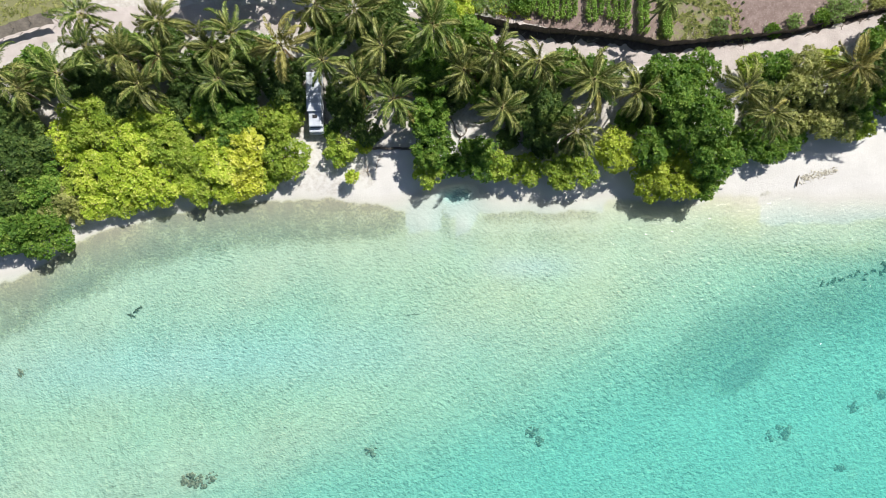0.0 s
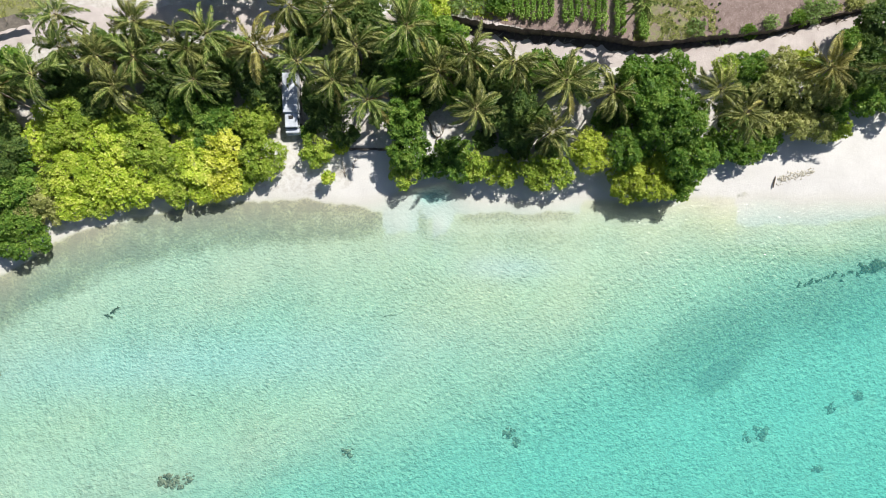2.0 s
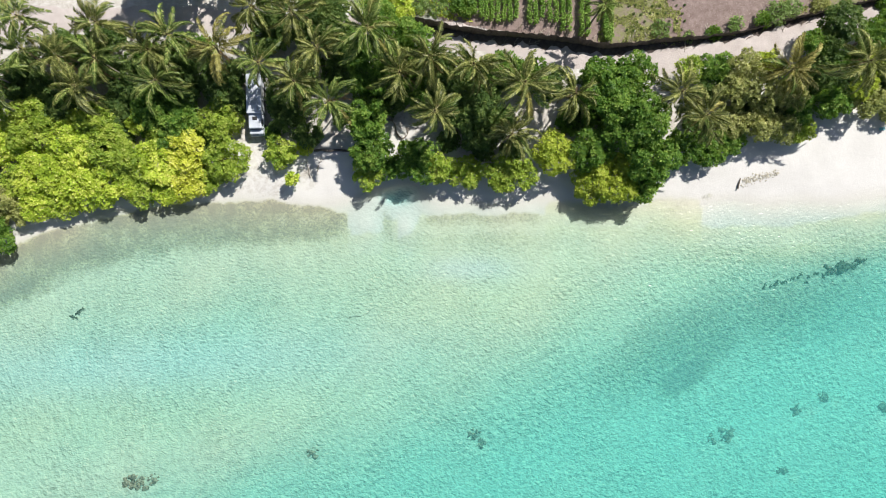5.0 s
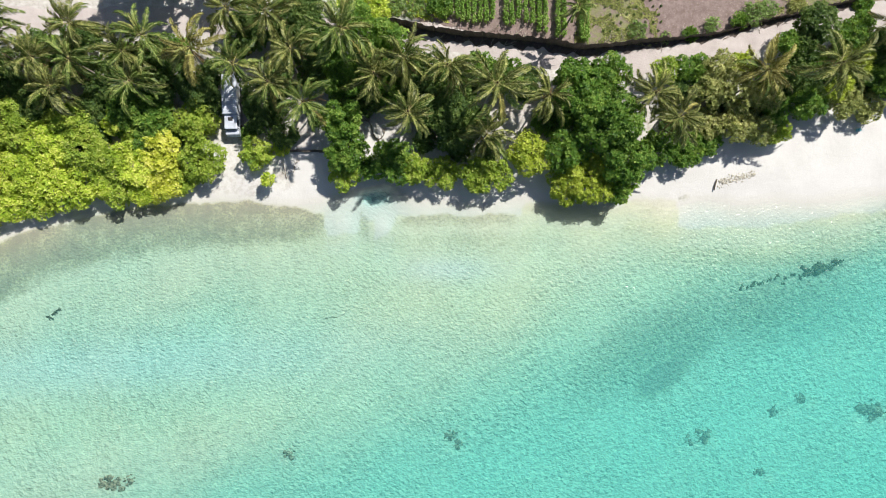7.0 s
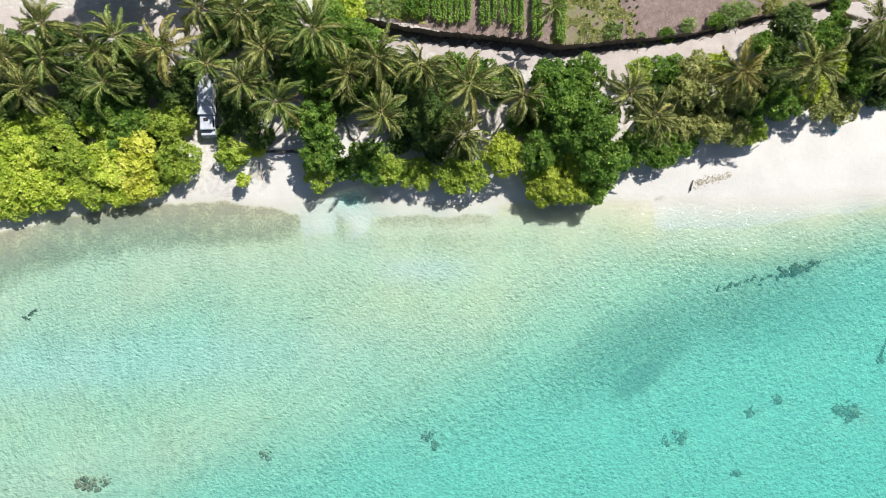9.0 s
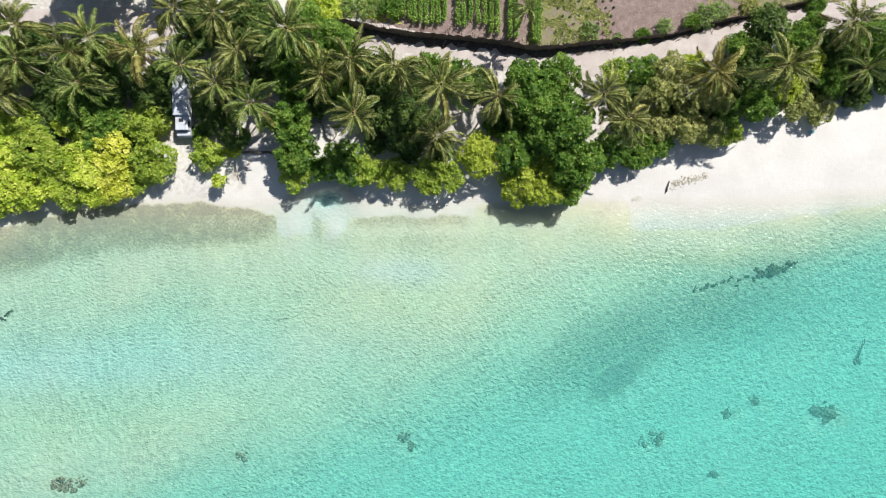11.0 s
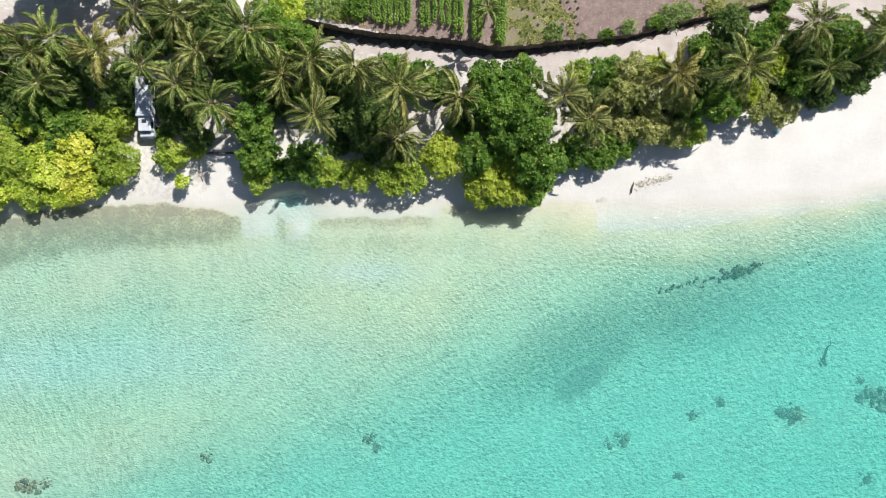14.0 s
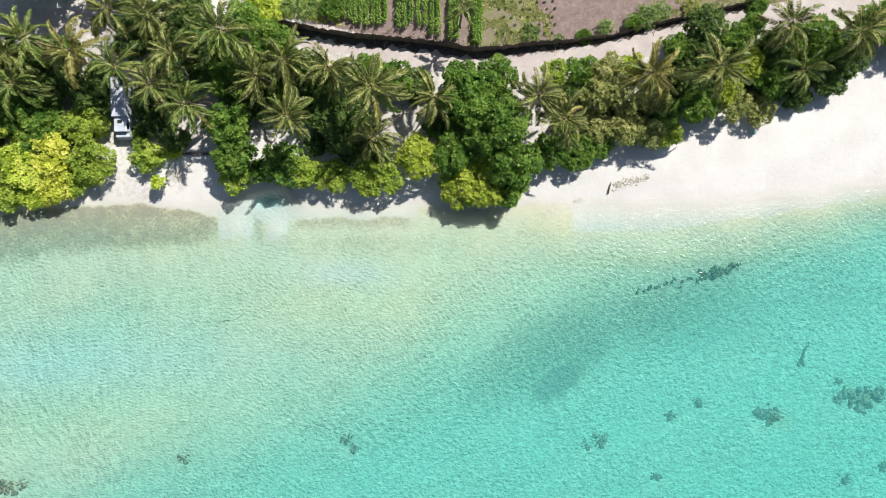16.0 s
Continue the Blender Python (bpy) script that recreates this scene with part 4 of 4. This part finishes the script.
def lorry(x, y, turn):
    """A box lorry: tall cargo body behind, lower cab in front (towards -y)."""
    root = new("lorry")
    root.matrix_basis = pose(x, y, ground_z(x, y), 0, 0, turn) @ Matrix.Diagonal((0.87, 1, 1, 1))
    bm = bmesh.new()
    box(bm, (2.15, 5.3, 0.22), (0, 1.45, 0.75), 0.03)
    box(bm, (0.9, 8.0, 0.2), (0, 0.2, 0.62), 0.03)
    part("chassis", bm, BLACK, root)
    bm = bmesh.new()
    box(bm, (2.25, 5.2, 1.5), (0, 1.45, 1.65), 0.09, segments=3)
    body = part("cargo_box", bm, SHADED_WHITE, root, "white painted cargo box")
    for k in range(6):
        bm = bmesh.new()
        box(bm, (2.05, 0.05, 0.03), (0, -0.7 + k * 0.86, 2.405), 0.01)
        part("roof_rib", bm, SHADED_WHITE, body)
    bm = bmesh.new()
    box(bm, (1.5, 0.85, 0.07), (-0.1, 0.35, 2.42), 0.03)
    part("roof_panel", bm, GREY, body, "grey-blue roof panel")
    bm = bmesh.new()
    box(bm, (0.75, 0.6, 0.12), (0.25, -0.55, 2.44), 0.04)
    part("roof_hatch", bm, SHADED_WHITE, body)
    bm = bmesh.new()
    box(bm, (2.15, 2.75, 0.85), (0, -2.35, 1.0), 0.22, segments=4)
    box(bm, (2.0, 2.0, 0.8), (0, -2.1, 1.6), 0.26, segments=4)
    cab = part("cab", bm, SHADED_WHITE, root, "white rounded driver's cab")
    bm = bmesh.new()
    box(bm, (1.6, 0.06, 0.5), (0, -3.11, 1.62), 0.02)
    part("windscreen", bm, GLASS, cab)
    for s in (-1, 1):
        bm = bmesh.new()
        box(bm, (0.05, 0.85, 0.45), (s * 1.0, -2.25, 1.66), 0.015)
        part("side_window", bm, GLASS, cab)
        bm = bmesh.new()
        box(bm, (0.12, 0.08, 0.3), (s * 1.12, -3.0, 1.6), 0.02)
        part("mirror", bm, BLACK, cab)
        bm = bmesh.new()
        box(bm, (0.35, 0.07, 0.2), (s * 0.72, -3.72, 1.0), 0.03)
        part("headlight", bm, LAMP_GLASS, cab)
    bm = bmesh.new()
    box(bm, (0.7, 0.45, 0.06), (0, -1.75, 2.02), 0.02)
    part("roof_vent", bm, BLACK, cab)
    bm = bmesh.new()
    box(bm, (2.15, 0.3, 0.3), (0, -3.7, 0.66), 0.08)
    part("bumper", bm, SHADED_WHITE, root)
    for s in (-1, 1):
        for yy in (-2.7, 2.6):
            bm = bmesh.new()
            bmesh.ops.create_cone(bm, cap_ends=True, segments=24, radius1=0.46, radius2=0.46, depth=0.28,
                                  matrix=Matrix.Translation((s * 1.0, yy, 0.46)) @ Matrix.Rotation(math.pi / 2, 4, "Y"))
            bmesh.ops.bevel(bm, geom=[e for e in bm.edges if len(e.link_faces) == 2 and e.calc_face_angle() > 1], offset=0.05, segments=2, affect="EDGES")
            wheel = part("wheel", bm, BLACK, root)
            bm = bmesh.new()
            bmesh.ops.create_cone(bm, cap_ends=True, segments=16, radius1=0.24, radius2=0.2, depth=0.3,
                                  matrix=Matrix.Translation((s * 1.01, yy, 0.46)) @ Matrix.Rotation(math.pi / 2, 4, "Y"))
            part("rim", bm, GREY, wheel)
    tagged(root, "white box lorry parked on sand beneath palms", "lorry")


lorry(-17.6, 20.6, 1.5)

# ---- fences ----


def along(points, step):
    """Places and headings at even steps along a plan line."""
    out, left = [], 0.0
    for (ax, ay), (bx, by) in zip(points, points[1:]):
        length = math.hypot(bx - ax, by - ay)
        s = left
        while s < length:
            out.append((ax + (bx - ax) * s / length, ay + (by - ay) * s / length))
            s += step
        left = s - length
    return out


def fence(points, low, high, step, cloth, words, seed, slope=0.0):
    """Posts with cloth or netting hung between them."""
    r = random.Random(seed)
    spots = along(points, step)
    root = new("fence")
    ox, oy = spots[0]
    root.matrix_basis = pose(ox, oy, ground_z(ox, oy))
    tops = []
    for x, y in spots:
        z = ground_z(x, y) - ground_z(ox, oy)
        lean = Vector((r.uniform(-0.08, 0.08), r.uniform(-0.1, 0.1), 0))
        foot, head = Vector((x - ox, y - oy, z - 0.25)), Vector((x - ox, y - oy, z + high * (0.68 if cloth is SHEET and x > 42 else 1) + r.uniform(0.05, 0.25))) + lean
        v, f = tube([foot, foot.lerp(head, 0.5) + lean * 0.3, head], [0.05, 0.045, 0.04], 6)
        piece("post", mesh_of("post", v, f, BARK, True), root)
        tops.append((foot + Vector((0, 0, 0.25)), lean))
    for (a, la), (b, lb) in zip(tops, tops[1:]):
        n, rows = 7, 4
        verts, faces = [], []
        out = Vector((a.y - b.y, b.x - a.x, 0)).normalized()
        sag = r.uniform(0.0, 0.1)
        east = min(1.0, max(0.0, (a.x + ox - 34) / 10)) if cloth is SHEET else 0.0
        tall = [1 - 0.35 * east - (r.uniform(0, 0.24) if 0 < i < n - 1 else 0.0) for i in range(n)]
        for side in (0.0, 0.012):
            for i in range(n):
                f = i / (n - 1)
                for k in range(rows):
                    g = k / (rows - 1)
                    p = a.lerp(b, f) + la.lerp(lb, f) * g
                    p.z += low + (high - low) * g * tall[i] - sag * math.sin(math.pi * f) * g
                    verts.append(p + out * (slope * (g - 0.5) + 0.06 * math.sin(f * 9 + a.x + g * 2) + side))
        half = n * rows
        for i in range(n - 1):
            for k in range(rows - 1):
                q = i * rows + k
                faces += [(q, q + rows, q + rows + 1, q + 1), (half + q, half + q + 1, half + q + rows + 1, half + q + rows)]
        if cloth is SHEET:
            # stalks of dry palm leaf stand ragged over the top
            for k in range(8):
                f = (k + r.random()) / 8
                foot = a.lerp(b, f) + Vector((0, 0, low - 0.02)) + out * r.uniform(-0.03, 0.08)
                head = foot + out * r.uniform(-0.12, 0.3) + Vector((r.gauss(0, 0.15), 0, high * (1 - 0.35 * east) * r.uniform(0.8, 1.15)))
                tv, tf = tube([foot, head], [0.045, 0.025], 4)
                piece("stalk", mesh_of("stalk", tv, tf, SHEET), root)
        piece("panel", mesh_of("panel", verts, faces, cloth, True), root)
    tagged(root, words, "fence")


fence(FENCE, 0.0, 2.1, 2.2, SHEET, "dark dry palm-thatch fence on wooden posts along the field", 11)
fence(TARP_FENCE, 1.3, 2.2, 2.6, TARP, "weathered tarpaulin awning on leaning posts by the track", 12, 1.2)

# ---- crops ----


def crop_plant_meshes(seed):
    r = random.Random(seed)
    tall = r.uniform(1.0, 1.5)
    v, f = tube([(0, 0, -0.05), (0, 0, tall * 0.6), (0.02, 0.02, tall)], [0.03, 0.022, 0.01], 5)
    leaves = []
    for k in range(15):
        z, a = tall * (0.2 + 0.8 * k / 15), k * 2.4 + r.uniform(-0.4, 0.4)
        way, side = Vector((math.cos(a), math.sin(a), 0)), Vector((-math.sin(a), math.cos(a), 0))
        length, width = r.uniform(0.34, 0.52), r.uniform(0.07, 0.1)
        p0 = Vector((0, 0, z))
        p1 = p0 + way * length * 0.5 + Vector((0, 0, 0.2))
        p2 = p1 + way * length * 0.5 - Vector((0, 0, r.uniform(0.1, 0.35)))
        leaves.append((p0 - side * width * 0.4, p0 + side * width * 0.4, p1 + side * width, p1 - side * width))
        leaves.append((p1 - side * width, p1 + side * width, p2 + side * 0.01, p2 - side * 0.01))
    return mesh_of("stalk", v, f, CROP, True), mesh_of_quads("leaf_tuft", np.array([[tuple(c) for c in q] for q in leaves]), CROP)


CROPS = []
for _k in range(4):
    _stalk, _leaves = crop_plant_meshes(30 + _k)
    _root = new("maize_plant")
    _root.matrix_basis = pose(11 + _k * 1.18, 38.5, ground_z(11 + _k * 1.18, 38.5))
    piece("stalk", _stalk, _root)
    piece("leaf_tuft", _leaves, _root)
    CROPS.append(tagged(_root, "green leafy crop plant in a straight field row", "crop plant", "crop rows in the field"))
_r = random.Random(5)
CROP_ROWS = [(10.6, 33.4), (11.4, 33.2), (12.2, 32.9), (12.95, 32.5), (13.7, 32.2), (14.5, 32.2), (15.3, 32.2), (16.1, 32.2), (16.9, 32.1), (18.7, 31.9), (19.5, 31.7), (20.4, 32.6), (21.3, 32.4), (22.2, 32.2), (23.1, 30.9), (23.9, 30.8), (25.6, 30.3), (26.4, 30.3), (28.8, 29.8), (29.5, 29.6)]
for _x, _low in CROP_ROWS:
    _y = _low + _r.uniform(0, 0.4)
    while _y < 37.6:
        if _r.random() > 0.08:
            _px, _py = _x + _r.uniform(-0.1, 0.1), _y
            copy_thing(_r.choice(CROPS), pose(_px, _py, ground_z(_px, _py), _r.uniform(-6, 6), _r.uniform(-6, 6), _r.uniform(0, 360)))
        _y += _r.uniform(0.36, 0.48)

# ---- seedlings and grass on the plots ----


def seedling(x, y, seed):
    r = np.random.default_rng(seed)
    root = new("seedling")
    root.matrix_basis = pose(x, y, ground_z(x, y))
    n = 9
    d = r.normal(size=(n, 3)) * np.array([1, 1, 0.3]) + np.array([0, 0, 0.7])
    d /= np.linalg.norm(d, axis=1, keepdims=True)
    p = d * 0.11 + np.array([0, 0, 0.08])
    piece("leaf_tuft", mesh_of_quads("leaf_tuft", rosettes(p, d, 0.14, 5, r), FOLIAGE["dark"]), root)
    v, f = tube([(0, 0, -0.05), (0, 0, 0.2)], [0.02, 0.012], 5)
    piece("stem", mesh_of("stem", v, f, BARK, True), root)
    tagged(root, "small dark green seedling in dry soil", "seedling", "seedlings planted in rows")


_k = 0
for _i in range(8):
    for _j in range(6):
        if _r.random() < 0.72:
            _k += 1
            seedling(31.6 + _i * 1.08 + (_j % 2) * 0.35 + _r.uniform(-0.12, 0.12), 31.2 + _j * 1.05 + _r.uniform(-0.12, 0.12), 800 + _k)


def grass(name, count, area, size, tone, words, seed):
    """Loose grass and weeds over a patch of ground."""
    r = np.random.default_rng(seed)
    x0, x1, y0, y1 = area
    x, y = r.uniform(x0, x1, count), r.uniform(y0, y1, count)
    low = np.interp(x, [p[0] for p in ROAD], [p[1] for p in ROAD]) + 2.1
    ok = (y > low) & (waves(x, y, seed, 3.0) > -0.25)
    x, y = x[ok], y[ok]
    p = np.stack([x, y, height(x, y)], 1)
    up = np.tile([0, 0, 1.0], (len(p), 1)) + r.normal(size=p.shape) * 0.15
    up /= np.linalg.norm(up, axis=1, keepdims=True)
    ob = new(name, mesh_of_quads(name, rosettes(p, up, size, 5, r), FOLIAGE[tone]))
    tagged(ob, words, "grass", kind="stuff")


grass("weeds", 3600, (28, 39, 29, 39), 0.2, "olive", "sparse dry olive weeds on the planted plot", 21)
grass("grass", 4200, (-76, -52, 30, 42), 0.2, "olive", "short olive-green grass beside the sand track", 22)
grass("grass", 2600, (-4, 11, 32, 40), 0.26, "lime", "yellow-green grass at the field edge", 23)
grass("grass", 2200, (52, 82, 32, 42), 0.24, "olive", "rough grass verge beside the sand track", 24)

# ---- things on the beach ----


def stone_mesh(seed, flat=0.7, rough=0.35, sub=2):
    r = np.random.default_rng(seed)
    bm = bmesh.new()
    bmesh.ops.create_icosphere(bm, subdivisions=sub, radius=1.0)
    off = Vector(r.uniform(-50, 50, 3))
    for v in bm.verts:
        v.co *= 1 + rough * noise.noise(v.co * 1.7 + off) + rough * 0.5 * noise.noise(v.co * 4.1 + off)
        v.co.z *= flat
    return bm


STONES = [mesh_from("stone", stone_mesh(s, 0.7, 0.5, 1), RUBBLE, True) for s in range(5)]


def rubble_heap():
    r = random.Random(3)
    root = new("rubble_heap")
    x0, y0, x1, y1 = 47.3, 10.9, 52.2, 12.1
    root.matrix_basis = pose(x0, y0, ground_z(x0, y0))
    for k in range(210):
        f = r.random() ** 1.25
        x, y = x0 + (x1 - x0) * f + r.uniform(-0.1, 0.1), y0 + (y1 - y0) * f + r.gauss(0, 0.34) * (1.1 - 0.6 * f)
        s = r.uniform(0.05, 0.125)
        m = Matrix.Translation((x - x0, y - y0, ground_z(x, y) - ground_z(x0, y0) + s * 0.1)) @ Euler((r.uniform(-0.4, 0.4), r.uniform(-0.4, 0.4), r.uniform(0, 6.28))).to_matrix().to_4x4()
        piece("stone", STONES[k % 5], root, m @ Matrix.Scale(s, 4))
    tagged(root, "long low heap of bleached coral rubble on the beach", "rubble heap")
    root = new("driftwood_log")
    root.matrix_basis = pose(46.85, 10.6, ground_z(46.85, 10.6) + 0.1, 0, 0, 78)
    v, f = tube([(-0.75, 0, 0), (-0.2, 0.04, 0.06), (0.4, 0.0, 0.1), (0.8, -0.05, 0.06)], [0.08, 0.1, 0.085, 0.05], 8)
    piece("log", mesh_of("log", v, f, plain("weathered_log", (0.17, 0.14, 0.11), 0.9), True), root)
    tagged(root, "short weathered driftwood log lying on white sand", "driftwood")


rubble_heap()


def branch(name, x, y, turn, length, thick, material, words, seed, forks=4, z=None, kind_word="branch"):
    """A fallen branch with a few forks, lying flat."""
    r = random.Random(seed)
    root = new(name)
    root.matrix_basis = pose(x, y, ground_z(x, y) if z is None else z, 0, 0, turn)
    pts = [Vector((length * (i / 5 - 0.5), r.uniform(-0.06, 0.06) * length, thick + 0.03 * i)) for i in range(6)]
    v, f = tube(pts, [thick * (1 - 0.13 * i) for i in range(6)], 6)
    piece("stem", mesh_of("stem", v, f, material, True), root)
    for k in range(forks):
        i = r.randint(1, 4)
        side = r.choice((-1, 1))
        end = pts[i] + Vector((r.uniform(0.15, 0.3) * length, side * r.uniform(0.1, 0.25) * length, 0.05))
        v, f = tube([pts[i], pts[i].lerp(end, 0.5) + Vector((0, side * 0.05, 0.03)), end], [thick * 0.6, thick * 0.4, thick * 0.15], 5)
        piece("twig", mesh_of("twig", v, f, material, True), root)
    tagged(root, words, kind_word)


branch("fallen_branch", 0.8, 18.0, 115, 3.4, 0.09, BARK, "bare fallen branch on sunlit sand beneath palms", 1)
branch("fallen_branch", 2.2, 17.2, 60, 2.6, 0.07, BARK, "bare fallen branch on sunlit sand beneath palms", 2)
branch("fallen_branch", -11.0, 12.6, 100, 2.6, 0.05, BARK, "thin dead branch on the sandy bank", 3, 5)
branch("fallen_branch", -9.6, 13.2, 75, 2.2, 0.045, BARK, "thin dead branch on the sandy bank", 4, 5)
branch("fallen_branch", 18.6, 20.0, 20, 4.0, 0.09, DRIFT, "pale bare branches lying on sand among the trees", 5, 6)
branch("fallen_branch", 17.6, 18.9, 40, 3.4, 0.08, DRIFT, "pale bare branches lying on sand among the trees", 6, 6)
branch("fallen_branch", 34.8, 21.5, 110, 3.2, 0.08, DRIFT, "pale bare branches lying on sand among the trees", 7, 5)

_r = random.Random(91)
for _k in range(44):
    _x = 4 + _k * 1.25 + _r.uniform(-1, 1)
    _y = float(np.interp(_x, [p[0] for p in FENCE], [p[1] for p in FENCE])) + _r.choice((0.9, 0.6, 1.2, -0.6))
    branch("dead_branch", _x, _y, _r.uniform(20, 90), _r.uniform(1.0, 2.2), 0.04, _r.choice((BARK, DRIFT)), "dead twiggy branch along the field fence", 200 + _k, 5)

# low retaining edge of a sandy terrace by the inlet
_root = new("retaining_wall")
_root.matrix_basis = pose(-7.3, 15.0, ground_z(-7.3, 15.0))
for _k in range(9):
    _bm = bmesh.new()
    box(_bm, (0.62, 0.3, 0.42 + 0.05 * (_k % 3)), (-2.6 + _k * 0.64, 0.05 * math.sin(_k * 1.7), 0.12), 0.05, 0.04 * math.sin(_k * 2.3))
    part("block", _bm, CONCRETE, _root)
tagged(_root, "low dark retaining wall of rough blocks in sand", "wall")

# ---- things under water ----


def coral(x, y, radius, seed, stone=CORAL, words="brown algae-covered coral head on pale lagoon sand"):
    r = random.Random(seed)
    root = new("coral_head")
    base = ground_z(x, y)
    root.matrix_basis = pose(x, y, base, 0, 0, r.uniform(0, 360))
    tall = min(-base * 0.8, 1.0 * radius)
    for k in range(r.randint(14, 20)):
        bm = stone_mesh(seed * 17 + k, 0.35, 1.1, 2)
        s = radius * r.choice((0.12, 0.16, 0.2, 0.26, 0.42)) * r.uniform(0.8, 1.15)
        a, q = r.uniform(0, 6.28), radius * r.uniform(0, 1.0)
        bmesh.ops.transform(bm, matrix=Matrix.Translation((q * math.cos(a), q * math.sin(a), s * 0.05)) @ Matrix.Diagonal((s, s * r.uniform(0.6, 1.1), tall * (1 - 0.5 * q / radius) * r.uniform(0.7, 1.1), 1)), verts=bm.verts)
        part("lobe", bm, stone, root, smooth=True)
    tagged(root, words, "coral", "coral heads in the lagoon")


for _k, _row in enumerate(CORALS):
    coral(*_row, 900 + _k)

branch("sunken_branch", -42.6, -6.7, 35, 1.5, 0.13, WET_WOOD, "dark sunken branch on the pale lagoon bed", 31, 5)
branch("sunken_branch", -43.4, -7.6, -20, 1.2, 0.12, WET_WOOD, "dark sunken branch on the pale lagoon bed", 32, 5)
branch("sunken_pole", -4.4, -7.4, 10, 2.6, 0.04, DRIFT, "thin grey pole lying on the lagoon bed", 33, 1, kind_word="pole")
branch("sunken_pole", -2.6, -6.6, 38, 1.6, 0.04, DRIFT, "thin grey pole lying on the lagoon bed", 34, 0, kind_word="pole")
branch("sunken_pole", 74.4, -11.3, 70, 2.8, 0.13, WET_WOOD, "dark sunken pole beside a coral head", 35, 0, kind_word="pole")
coral(73.9, -12.9, 0.6, 990)
_r = random.Random(77)
for _k in range(26):
    _f = _k / 25 + _r.uniform(-0.02, 0.02)
    _wide = 0.3 + 0.6 * max(0.0, 1 - abs(_f - 0.78) * 3.2)
    coral(51.0 + 13.6 * _f, -3.3 + 3.3 * _f + _r.gauss(0, 0.35), _wide * _r.uniform(0.6, 1.1), 1200 + _k, REEF, "dark weed-covered reef lump in the shallows")

# a scrap of turquoise plastic at the foot of the trees
_root = new("plastic_sheet")
_root.matrix_basis = pose(65.7, 17.9, ground_z(65.7, 17.9) + 0.02, 0, 0, 12)
_bm = bmesh.new()
bmesh.ops.create_grid(_bm, x_segments=12, y_segments=7, size=0.5)
for _v in _bm.verts:
    _v.co.x *= 0.8
    _v.co.y *= 0.4
    _v.co.z = 0.1 + 0.16 * noise.noise(_v.co * 4.3) + 0.06 * noise.noise(_v.co * 11)
bmesh.ops.solidify(_bm, geom=_bm.faces[:], thickness=0.01)
part("sheet", _bm, PLASTIC, _root, smooth=True)
tagged(_root, "crumpled turquoise plastic sheet on white sand", "plastic sheet")
